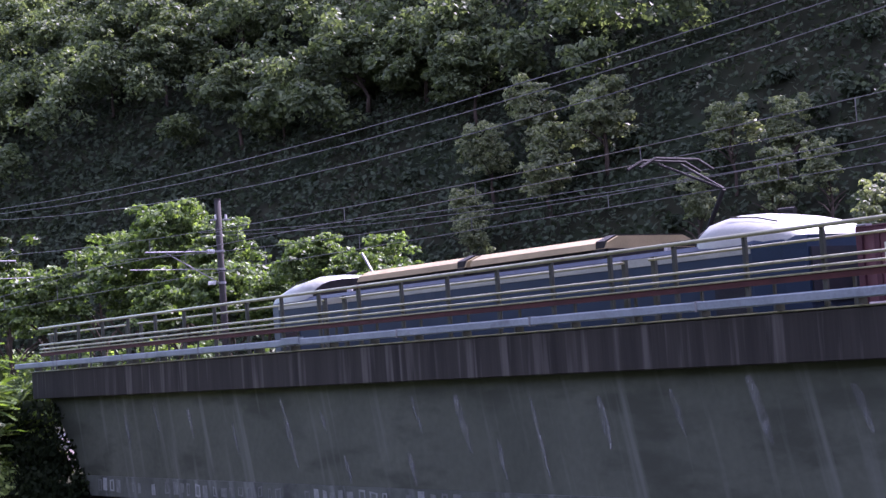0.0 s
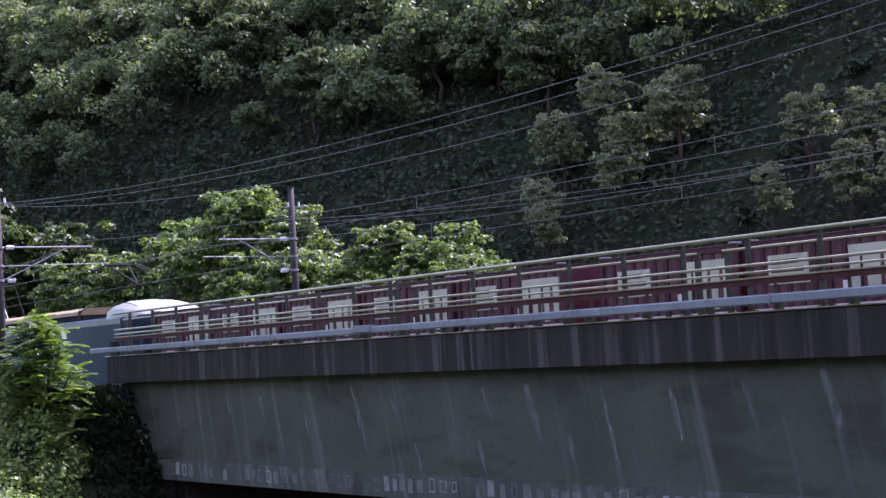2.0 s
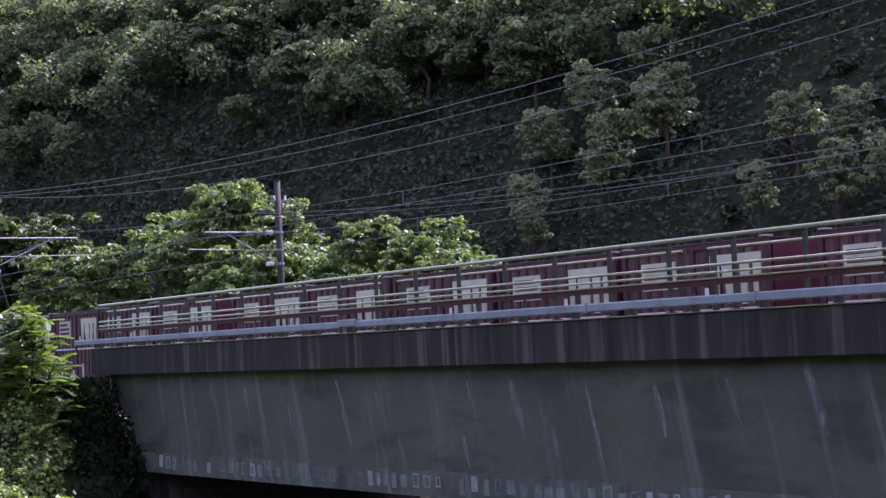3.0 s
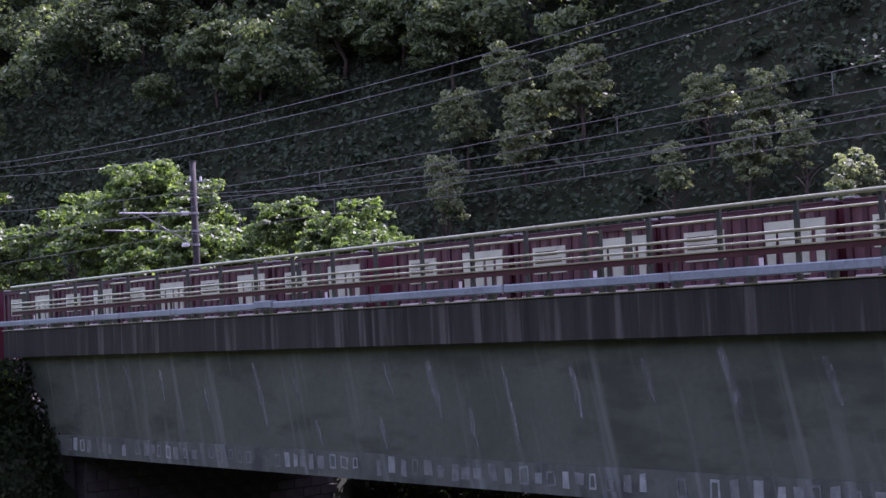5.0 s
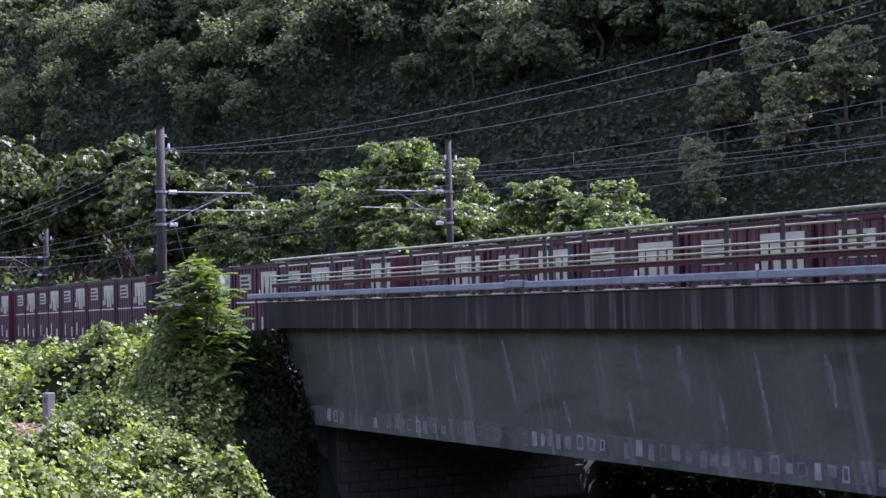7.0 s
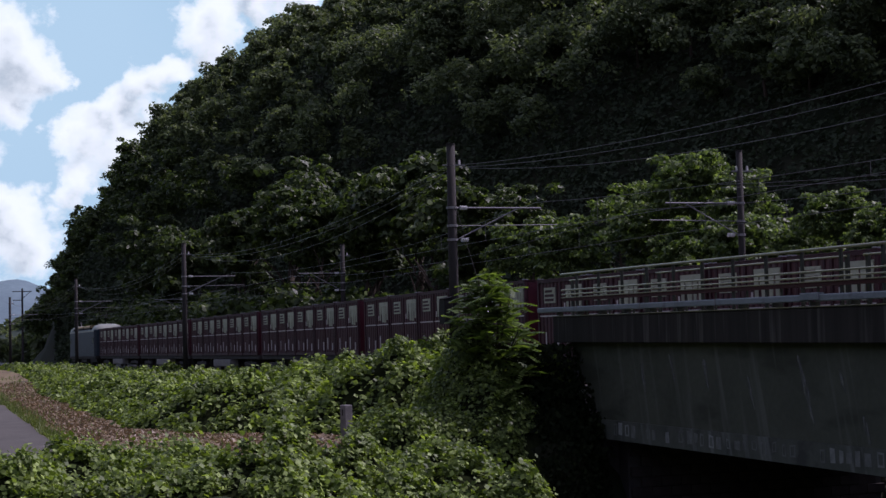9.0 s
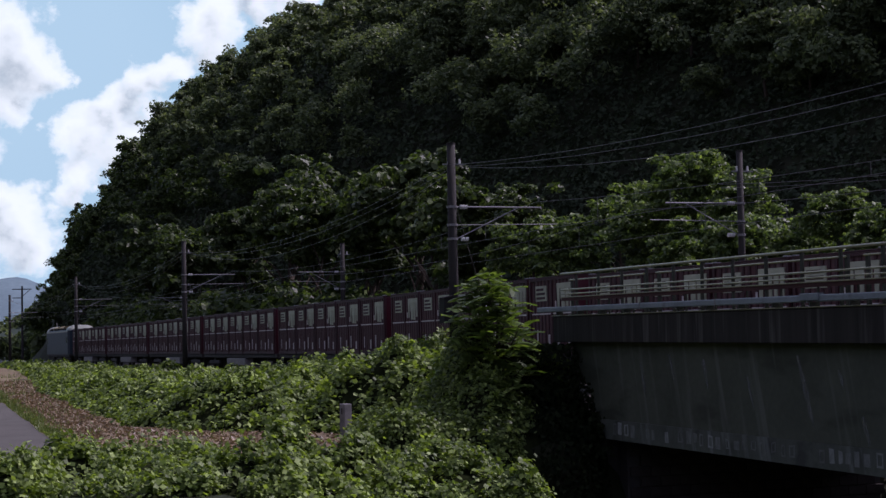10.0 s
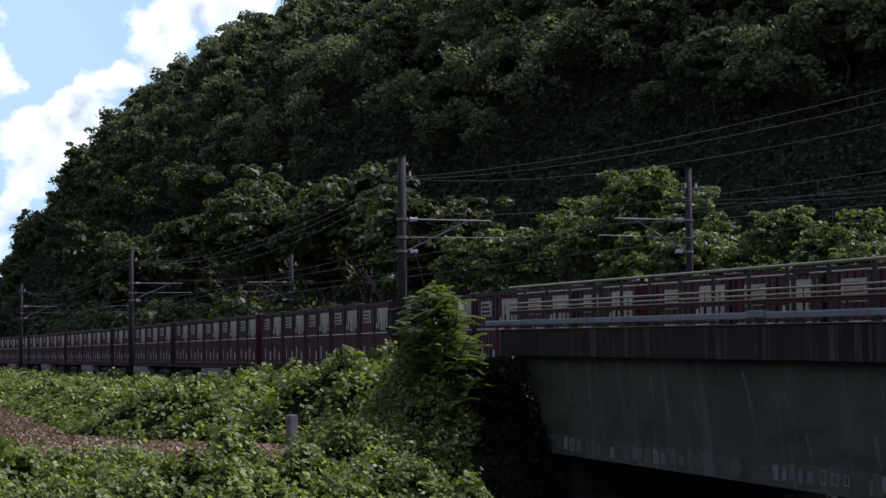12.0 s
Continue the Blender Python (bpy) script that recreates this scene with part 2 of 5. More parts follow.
# cumulus heaps: azimuth, elevation and radius in degrees
HEAPS = [(4.2, 9.9, 1.5), (5.0, 9.3, 0.8), (3.9, 8.3, 1.2), (6.7, 7.0, 1.1), (7.7, 7.7, 1.0), (8.7, 8.7, 0.9), (9.6, 9.2, 0.8), (8.2, 6.3, 1.6), (6.3, 5.4, 0.9), (4.1, 4.3, 1.2), (10.9, 10.9, 1.2), (12.6, 11.9, 1.0), (14.2, 12.2, 1.2), (4.6, 3.2, 1.4), (1.5, 7.0, 2.0), (0.5, 3.5, 1.8)]


bwarp, btc, ragged = noise_tex(bn, bl, 0.0062, 9.0, (1, 1, 1.2)), bn.new("ShaderNodeTexCoord"), bn.new("ShaderNodeVectorMath")
bwarp.inputs["Roughness"].default_value = 0.58
ragged.operation = "MULTIPLY_ADD"
ragged.inputs[1].default_value = (260, 260, 260)
bshift = bn.new("ShaderNodeVectorMath")
bshift.inputs[1].default_value = (-130, -130, -130)
bl.new(btc.outputs["Object"], bshift.inputs[0])
bl.new(bwarp.outputs["Color"], ragged.inputs[0])
bl.new(bshift.outputs["Vector"], ragged.inputs[2])


def heaped(d_az, d_el):
    """How deep a point lies in the heaps, shifted by some degrees."""
    last = None
    for az_, el_, r_deg in HEAPS:
        a_, e_ = math.radians(az_ - d_az), math.radians(el_ - d_el)
        dist, dep = bn.new("ShaderNodeVectorMath"), bn.new("ShaderNodeMath")
        dist.operation, dep.operation = "DISTANCE", "MULTIPLY_ADD"
        dist.inputs[1].default_value = (-4300 * math.cos(a_) * math.cos(e_), 4300 * math.sin(a_) * math.cos(e_), 4300 * math.sin(e_))
        bl.new(ragged.outputs["Vector"], dist.inputs[0])
        bl.new(dist.outputs["Value"], dep.inputs[0])
        dep.inputs[1].default_value, dep.inputs[2].default_value = -1 / (75.0 * r_deg), 1.0
        if last:
            top_ = bn.new("ShaderNodeMath")
            top_.operation = "SMOOTH_MAX"
            top_.inputs[2].default_value = 0.4
            bl.new(last.outputs[0], top_.inputs[0])
            bl.new(dep.outputs[0], top_.inputs[1])
            last = top_
        else:
            last = dep
    return last


def plus(p, q, factor):
    n = bn.new("ShaderNodeMath")
    n.operation = "MULTIPLY_ADD"
    n.inputs[1].default_value = factor
    bl.new(p, n.inputs[0])
    bl.new(q, n.inputs[2])
    return n.outputs[0]


bc = noise_tex(bn, bl, 0.011, 9.0, (1, 1, 1.2))
bc.inputs["Roughness"].default_value = 0.6
here, sunward = heaped(0, 0), heaped(0.35, 0.75)
bmask = ramp(bn, [(0.28, (0, 0, 0)), (0.58, (0.8, 0.8, 0.8)), (0.9, (1, 1, 1))])
bs = noise_tex(bn, bl, 0.008, 8.0, (1, 1, 1.3))
bshade = ramp(bn, [(0.32, (1.12, 1.30, 1.08)), (0.55, (0.96, 1.13, 0.95)), (0.82, (0.55, 0.70, 0.63))])
bblue = noise_tex(bn, bl, 0.0008, 2.0)
bsky = ramp(bn, [(0.3, (0.47, 0.78, 0.79)), (0.7, (0.61, 0.92, 0.87))])
bmix, bem, bout = bn.new("ShaderNodeMixRGB"), bn.new("ShaderNodeEmission"), bn.new("ShaderNodeOutputMaterial")
bl.new(plus(bc.outputs["Fac"], here.outputs[0], 0.9), bmask.inputs["Fac"])
bhalf = bn.new("ShaderNodeMath")
bhalf.operation = "MULTIPLY"
bhalf.inputs[1].default_value = 0.5
bl.new(plus(bs.outputs["Fac"], sunward.outputs[0], 1.1), bhalf.inputs[0])
bl.new(bhalf.outputs[0], bshade.inputs["Fac"])
bl.new(bblue.outputs["Fac"], bsky.inputs["Fac"])
bl.new(bmask.outputs["Color"], bmix.inputs["Fac"])
bl.new(bsky.outputs["Color"], bmix.inputs["Color1"])
bl.new(bshade.outputs["Color"], bmix.inputs["Color2"])
bl.new(bmix.outputs["Color"], bem.inputs["Color"])
bl.new(bem.outputs["Emission"], bout.inputs["Surface"])
WING = weathered("veined_insect_wing", (0.16, 0.14, 0.10), (0.30, 0.27, 0.20), 60, 300, rough=0.3)
MASONRY = weathered("dark_masonry_block", (0.028, 0.024, 0.023), (0.07, 0.06, 0.056), 1.5, 20, rough=0.95, bump=0.4)
# The blue haze of distance is put into this mountain colour.
FARHILL = weathered("mountain_haze_blue", (0.09, 0.13, 0.15), (0.13, 0.18, 0.20), 0.01, 0.1, rough=1.0)
LEAF_HILL = foliage("hillside_leaves", (0.045, 0.066, 0.034), (0.175, 0.215, 0.105), (1.45, 1.55, 0.75), 0.34, 0.55, 0.12)
LEAF_SCRUB = foliage("slope_scrub_leaves", (0.036, 0.051, 0.030), (0.062, 0.084, 0.046), (1.2, 1.3, 0.9), 0.22, 0.7, 0.08)
LEAF_TREE = foliage("trackside_tree_leaves", (0.018, 0.040, 0.012), (0.205, 0.27, 0.10), (1.6, 1.8, 0.6), 0.38, 0.48, 0.18)
# Paler leaf colour that stands for sunlight on the lower slope's trees.
LEAF_GREY = foliage("greyish_sunlit_leaves", (0.08, 0.10, 0.055), (0.30, 0.335, 0.185), (1.4, 1.5, 0.75), 0.4, 0.5, 0.2)
LEAF_KUDZU = foliage("vine_leaves", (0.010, 0.026, 0.006), (0.30, 0.395, 0.105), (1.7, 1.9, 0.42), 0.3, 0.5, 0.14)
LEAF_SAP = foliage("fresh_sapling_leaves", (0.05, 0.09, 0.018), (0.14, 0.20, 0.05), (1.4, 1.5, 0.5), 0.45)
# Darker copy of the tree leaves, with the shade in its colour.
LEAF_SHADE_TONE = foliage("leaves_in_shade_tone", (0.02, 0.036, 0.012), (0.10, 0.135, 0.044), (1.4, 1.6, 0.6), 0.34, 0.5, 0.22)
# Near-black leaf colour standing for the shade beside and under the bridge.
LEAF_CREEPER_SHADE = foliage("creeper_leaves_shade_tone", (0.007, 0.012, 0.005), (0.026, 0.036, 0.014), (1.2, 1.3, 0.5), 0.2, 0.7, 0.06)
GRASS = foliage("verge_grass", (0.05, 0.08, 0.02), (0.16, 0.19, 0.06), (1.3, 1.4, 0.5), 0.35)


# ---- mesh building ----
class Build:
    """Collects vertices and faces of one mesh."""

    def __init__(self):
        self.v, self.f = [], []

    def add(self, verts, faces):
        n = len(self.v)
        self.v += [tuple(p) for p in verts]
        self.f += [tuple(i + n for i in f) for f in faces]
        return self

    def box(self, x0, x1, y0, y1, z0, z1, c=0.0):
        """A box; c chamfers its four edges along the longest side."""
        if c <= 0:
            return self.add([(x, y, z) for x in (x0, x1) for y in (y0, y1) for z in (z0, z1)],
                            [(0, 1, 3, 2), (4, 6, 7, 5), (0, 4, 5, 1), (2, 3, 7, 6), (0, 2, 6, 4), (1, 5, 7, 3)])
        d = (x1 - x0, y1 - y0, z1 - z0)
        k = d.index(max(d))
        lo, hi = [(x0, x1), (y0, y1), (z0, z1)][k]
        (a0, a1), (b0, b1) = [s for i, s in enumerate([(x0, x1), (y0, y1), (z0, z1)]) if i != k]
        ring = [(a0 + c, b0), (a1 - c, b0), (a1, b0 + c), (a1, b1 - c), (a1 - c, b1), (a0 + c, b1), (a0, b1 - c), (a0, b0 + c)]
        vs = []
        for e in (lo, hi):
            for a, b in ring:
                p = [a, b]
                p.insert(k, e)
                vs.append(p)
        return self.add(vs, [tuple(range(8)), tuple(range(15, 7, -1))] + [(i, (i + 1) % 8, 8 + (i + 1) % 8, 8 + i) for i in range(8)])

    def prism(self, outline, axis, lo, hi):
        """A closed outline of pairs, drawn out along an axis ('x', 'y' or 'z')."""
        k, n = "xyz".index(axis), len(outline)
        vs = []
        for e in (lo, hi):
            for a, b in outline:
                p = [a, b]
                p.insert(k, e)
                vs.append(p)
        return self.add(vs, [tuple(range(n)), tuple(range(2 * n - 1, n - 1, -1))] + [(i, (i + 1) % n, n + (i + 1) % n, n + i) for i in range(n)])

    def tube(self, points, radius, sides=6, radius_end=None):
        pts = [Vector(p) for p in points]
        n = len(pts)
        rings = []
        for i, p in enumerate(pts):
            d = (pts[min(i + 1, n - 1)] - pts[max(i - 1, 0)]).normalized()
            u = d.orthogonal().normalized() if abs(d.z) > 0.9 else d.cross(Vector((0, 0, 1))).normalized()
            w = d.cross(u)
            r = radius if radius_end is None else radius + (radius_end - radius) * i / max(1, n - 1)
            rings.append([p + (u * math.cos(2 * math.pi * k / sides) + w * math.sin(2 * math.pi * k / sides)) * r for k in range(sides)])
        fs = [(i * sides + k, i * sides + (k + 1) % sides, (i + 1) * sides + (k + 1) % sides, (i + 1) * sides + k) for i in range(n - 1) for k in range(sides)]
        fs += [tuple(range(sides - 1, -1, -1)), tuple((n - 1) * sides + k for k in range(sides))]
        return self.add([p for r in rings for p in r], fs)

    def mesh(self, name, mat):
        me = bpy.data.meshes.new(name)
        me.from_pydata(self.v, [], self.f)
        me.materials.append(mat)
        bm = bmesh.new()
        bm.from_mesh(me)
        bmesh.ops.recalc_face_normals(bm, faces=bm.faces)
        bm.to_mesh(me)
        bm.free()
        return me


def part(name, b, mat, parent=None, label="", smooth=False):
    me = b if isinstance(b, bpy.types.Mesh) else b.mesh(name, mat)
    if smooth:
        me.shade_smooth()
    ob = new(name, me)
    ob.parent = parent
    return tagged(ob, label)


def thing(name, m, label, category, group="", kind=""):
    ob = new(name)
    ob.empty_display_size = 0.3
    ob.matrix_basis = m
    return tagged(ob, label, category, group, kind)


def bars(ob, width=0.01, segments=1):
    mod = ob.modifiers.new("bevel", "BEVEL")
    mod.width, mod.segments, mod.limit_method = width, segments, "ANGLE"
    return ob


def quads_mesh(name, corners, mat):
    """A mesh of loose quads from an array (n, 4, 3)."""
    corners = np.asarray(corners, dtype=np.float32)
    n = len(corners)
    me = bpy.data.meshes.new(name)
    me.vertices.add(4 * n)
    me.vertices.foreach_set("co", corners.reshape(-1))
    me.loops.add(4 * n)
    me.loops.foreach_set("vertex_index", np.arange(4 * n, dtype=np.int32))
    me.polygons.add(n)
    me.polygons.foreach_set("loop_start", np.arange(0, 4 * n, 4, dtype=np.int32))
    me.polygons.foreach_set("loop_total", np.full(n, 4, dtype=np.int32))
    me.materials.append(mat)
    me.update(calc_edges=True)
    return me


rng = np.random.default_rng(7)


def leaves(centres, normals, size, spread=0.6, fold=0.25, long=1.3):
    """Leaf quads round centres, facing roughly along the normals; size may be an array."""
    n = len(centres)
    nn = normals + rng.normal(0, spread, (n, 3))
    nn /= np.linalg.norm(nn, axis=1)[:, None] + 1e-9
    r = rng.normal(0, 1, (n, 3))
    u = np.cross(nn, r)
    u /= np.linalg.norm(u, axis=1)[:, None] + 1e-9
    w = np.cross(nn, u)
    s = (np.ones(n) * size * rng.uniform(0.65, 1.3, n))[:, None] * 0.5
    lift = nn * s * fold
    a, b = centres - u * s * long, centres + u * s * long - lift
    c, d = centres + w * s * 0.8 - lift * rng.uniform(0, 2, (n, 1)), centres - w * s * 0.8 + lift * 0.3
    return np.stack([a, c, b, d], 1)


def ball_points(n):
    p = rng.normal(0, 1, (n, 3))
    return p / np.linalg.norm(p, axis=1)[:, None]


def crown(radius, height, blobs, per_blob, leaf, base=0.0, flat=0.8, lobe=(0.16, 0.36), reach=0.8):
    """Leaf clumps on uneven lobes that grow one from another; the lowest about at base."""
    out = []
    lobes = [np.array([0.0, 0.0, 0.0])]
    while len(lobes) < blobs:
        d = ball_points(1)[0]
        c = lobes[rng.integers(len(lobes))] + d * rng.uniform(0.22, 0.42)
        if np.hypot(c[0], c[1]) < reach - 0.35 * max(0.0, c[2]) and -0.5 < c[2] < 0.62:
            lobes.append(c)
    for c in lobes:
        c = np.array([c[0] * radius, c[1] * radius, base + height * (0.45 + 0.6 * c[2])])
        br = radius * rng.uniform(*lobe)
        q = ball_points(per_blob)
        q[:, 2] = np.where(q[:, 2] < -0.35, -q[:, 2], q[:, 2])
        pts = c + q * br * rng.uniform(0.6, 1.12, (per_blob, 1)) * np.array([1, 1, flat])
        out.append(leaves(pts, q + np.array([0, 0, 0.5]), leaf))
    return np.concatenate(out)


# ---- the lie of the land ----
def track_y(x):
    """Centre line of the nearer track: straight over the bridge, bending towards the camera's side beyond."""
    return 21.45 - 2.1e-4 * max(0.0, -60.0 - x) ** 2


def track_z(x):
    return -0.0087 * max(0.0, -55.0 - x)


def lerp(x, xs, ys):
    return float(np.interp(x, xs, ys))


def smooth(a, b, x):
    k = min(1.0, max(0.0, (x - a) / (b - a)))
    return k * k * (3 - 2 * k)


def hill_foot(x):
    return lerp(-x, [-10000, 60, 120, 200, 250, 10000], [62, 62, 52, 29, 21.8, 860])


def ground_z(x, y):
    yc, zt = track_y(max(x, -420)), track_z(max(x, -420))
    base = -1.15 + zt * 0.5
    bed = zt - 0.55
    z = base + (bed - base) * smooth(yc - 8.0, yc - 3.4, y)
    d = y - hill_foot(x)
    if d > 0:
        h = lerp(-x, [80, 200, 270], [3, 11.3, 13.0]) * (1 - math.exp(-d / 6)) + 1.05 * min(d, 26) + 0.55 * max(0, min(d - 26, 64))
        z += h * (1 - smooth(650, 900, -x)) * (1 - smooth(300, 500, x))
    # the hollow that the bridge spans, and the rise on which the camera stands
    a = smooth(17.0, 19.2, y)
    hollow = smooth(-41.5 + 0.6 * a, -37.0 - 3.3 * a, x) * (1 - smooth(60, 80, x)) * smooth(6, 13, y) * (1 - smooth(34, 44, y))
    z += (-5.2 - z) * hollow
    near = 1 - smooth(4, 24, math.hypot(x, y))
    z += (0.35 - z) * near
    return z + 0.12 * noise.noise(Vector((x * 0.21, y * 0.21, 3.0)))


def grid_mesh(name, xs, ys, height, mat):
    vs = [(x, y, height(x, y)) for x in xs for y in ys]
    m = len(ys)
    fs = [(i * m + j, (i + 1) * m + j, (i + 1) * m + j + 1, i * m + j + 1) for i in range(len(xs) - 1) for j in range(m - 1)]
    me = bpy.data.meshes.new(name)
    me.from_pydata(vs, [], fs)
    me.materials.append(mat)
    me.shade_smooth()
    return me


gx = np.concatenate([[-4000, -2500, -1500, -1000, -800], np.arange(-700, -260, 20), np.arange(-260, -120, 5), np.arange(-120, -20, 1.5), np.arange(-20, 60, 4), np.arange(60, 400, 40), [600, 1000, 2000, 4000]])
gy = np.concatenate([[-4000, -1500, -500, -200, -100, -50, -25], np.arange(-15, 50, 1.25), np.arange(50, 170, 5), [190, 230, 300, 500, 1000, 2000, 4000]])
tagged(new("ground", grid_mesh("ground", gx, gy, ground_z, EARTH)), "leafy earth falling from the wooded hill to a hollow", "ground", kind="structure")


def ribbon(name, xs, lo, hi, lift, mat, label, category):
    """A strip of ground laid along the track between two offsets lo(x) and hi(x)."""
    vs, fs, n = [], [], 6
    for x in xs:
        for j in range(n):
            y = lo(x) + (hi(x) - lo(x)) * j / (n - 1)
            vs.append((x, y, ground_z(x, y) + lift))
    for i in range(len(xs) - 1):
        for j in range(n - 1):
            fs.append((i * n + j, (i + 1) * n + j, (i + 1) * n + j + 1, i * n + j + 1))
    me = bpy.data.meshes.new(name)
    me.from_pydata(vs, [], fs)
    me.materials.append(mat)
    me.shade_smooth()
    return tagged(new(name, me), label, category, kind="structure")


strip = np.arange(-260, -36, 2.0)
ribbon("footpath", strip, lambda x: 1.6 - 0.02 * (x + 50), lambda x: 4.6 - 0.02 * (x + 50), 0.05, ASPHALT, "narrow grey asphalt path beside the railway bank", "path")
ribbon("dry_verge", strip, lambda x: 4.6 - 0.02 * (x + 50), lambda x: lerp(x, [-400, -166, -123, -100, -66, -55, -51.5, -46.0, -40], [16, 13.4, 10.9, 9.4, 8.2, 8.0, 9.4, 13.2, 14.5]), 0.03, DRYGRASS, "strip of dry cut grass and bare earth", "verge")
strip = np.arange(-330, -41, 3.0)
bed = Build()
for side in (0, 1):
    rows = []
    for x in strip:
        yc, zt = track_y(x) + 3.85 * side, track_z(x)
        rows.append([(x, yc - 2.6, zt - 0.75), (x, yc - 1.7, zt - 0.18), (x, yc + 1.7, zt - 0.18), (x, yc + 2.6, zt - 0.75)])
    bed.add([p for r in rows for p in r], [(i * 4 + k, i * 4 + k + 1, i * 4 + k + 5, i * 4 + k + 4) for i in range(len(rows) - 1) for k in range(3)])
tagged(part("ballast_bed", bed, BALLAST), "rusty brown crushed stone ballast bed", "ballast", kind="structure")

# rails of both tracks
xs_rail = list(np.arange(-330, -45, 5.0)) + [-41.0, 0.0, 40.0]
for k in range(2):
    rails = thing("railway_track", pose(0, 0, 0), "steel rails on dark sleepers in rusty ballast", "track", "railway tracks")
    for off in (-0.534, 0.534):
        b = Build()
        for p, q in zip(xs_rail[:-1], xs_rail[1:]):
            y0, y1, z0, z1 = track_y(p) + 3.85 * k + off, track_y(q) + 3.85 * k + off, track_z(p), track_z(q)
            b.add([(p, y0 - .033, z0 - .14), (p, y0 + .033, z0 - .14), (p, y0 + .033, z0), (p, y0 - .033, z0), (q, y1 - .033, z1 - .14), (q, y1 + .033, z1 - .14), (q, y1 + .033, z1), (q, y1 - .033, z1)],
                  [(0, 1, 5, 4), (1, 2, 6, 5), (2, 3, 7, 6), (3, 0, 4, 7)])
        part("rail", b, STEEL, rails)

# ---- the bridge ----
FACE = 18.4            # nearer face of the fascia
X0, X1 = -43.5, 30.0   # ends of the bridge
bridge = thing("railway_bridge", pose(0, 0, 0), "grey concrete girder bridge with streaked fascia and rusty railing", "bridge")
part("fascia", Build().box(X0, X1, FACE, FACE + 0.32, 1.51, 2.262, 0.02), FASCIA, bridge, "dark streaked concrete fascia")
part("coping", Build().box(X0 - 0.05, X1, FACE - 0.03, FACE + 0.42, 2.265, 2.29, 0.008), RAILPAINT, bridge, "pale metal edge strip")
# girder web with its end cut aslant; its lower flange stands a little proud
def raked(y0, y1, z0, z1, x_low, x_top):
    vs = [(x_low, y0, z0), (x_top, y0, z1), (x_top, y1, z1), (x_low, y1, z0), (X1, y0, z0), (X1, y0, z1), (X1, y1, z1), (X1, y1, z0)]
    return Build().add(vs, [(0, 1, 2, 3), (4, 7, 6, 5), (0, 4, 5, 1), (1, 5, 6, 2), (2, 6, 7, 3), (3, 7, 4, 0)])


part("girder", raked(FACE + 0.27, FACE + 1.0, -0.60, 1.508, -41.0, -42.9), GIRDER, bridge, "grey weather-stained girder web")
part("lower_flange", raked(FACE + 0.22, FACE + 1.05, -1.13, -0.602, -40.5, -40.98), GIRDER_FOOT, bridge, "paler lower flange with mortar patches")
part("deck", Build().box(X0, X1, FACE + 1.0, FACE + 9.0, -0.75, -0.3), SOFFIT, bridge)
part("girder", Build().box(X0, X1, FACE + 9.0, FACE + 9.6, -1.13, 1.6), GIRDER, bridge)
# cable duct in front of the railing posts, with couplings and brackets
b = Build().box(X0 - 0.9, -29.6, FACE - 0.13, FACE - 0.02, 2.385, 2.535, 0.02).box(-29.2, X1, FACE - 0.13, FACE - 0.02, 2.385, 2.535, 0.02)
duct = part("cable_duct", b, DUCT, bridge, "pale grey cable duct")
coupling = part("coupling", Build().box(-29.75, -29.05, FACE - 0.16, FACE - 0.01, 2.41, 2.57, 0.015), DUCT, bridge)
joint = Build().box(-0.02, 0.02, FACE - 0.14, FACE - 0.01, 2.375, 2.545).mesh("collar", STEEL)
clip = Build().box(-0.025, 0.025, FACE - 0.145, FACE + 0.05, 2.292, 2.385).mesh("duct_bracket", POSTPAINT)
x = X0 + 0.6
while x < X1:
    part("duct_bracket", clip, POSTPAINT, bridge).location.x = x
    x += 1.5
x = X0 + 2.0
while x < X1:
    part("collar", joint, STEEL, bridge).location.x = x
    x += 4.0
# railing
railing = thing("railing", pose(0, 0, 0), "weathered olive steel railing along the bridge edge", "railing")
RX0 = X0 + 0.35
part("top_rail", Build().tube([(RX0, FACE + 0.13, 3.485), (X1, FACE + 0.13, 3.485)], 0.034, 10), RAILPAINT, railing)
part("middle_rail", Build().tube([(RX0, FACE + 0.13, 3.02), (X1, FACE + 0.13, 3.02)], 0.024, 8), RAILPAINT, railing)
part("lower_rail", Build().tube([(RX0, FACE + 0.13, 2.90), (X1, FACE + 0.13, 2.90)], 0.02, 8), RAILPAINT, railing)
part("toe_board", Build().box(RX0, X1, FACE + 0.13, FACE + 0.16, 2.70, 2.795, 0.006), TOERED, railing, "rust-red toe board")
part("toe_cap", Build().box(RX0, X1, FACE + 0.10, FACE + 0.17, 2.797, 2.822, 0.006), RAILPAINT, railing)
for xa, xb in ((-43.2, -38.3), (-37.6, -28.85), (-28.2, -19.6), (-19.0, -10.3), (-9.6, 29.0)):
    part("inner_rail", Build().tube([(xa, FACE + 0.42, 3.31), (xb, FACE + 0.42, 3.31)], 0.022, 8), RAILPAINT, railing)
    for xe in (xa + 0.05, xb - 0.05):
        part("inner_post", Build().box(xe - 0.05, xe + 0.05, FACE + 0.445, FACE + 0.52, 2.27, 3.36, 0.008), POSTPAINT, railing)
b = Build().box(-0.037, 0.037, FACE + 0.165, FACE + 0.235, 2.292, 3.47, 0.008)
b.box(-0.07, 0.07, FACE + 0.12, FACE + 0.28, 2.292, 2.307)
post = b.mesh("post", POSTPAINT)
thin = Build().box(-0.022, 0.022, FACE + 0.30, FACE + 0.34, 2.264, 2.80).mesh("stub_post", POSTPAINT)
x = -42.2
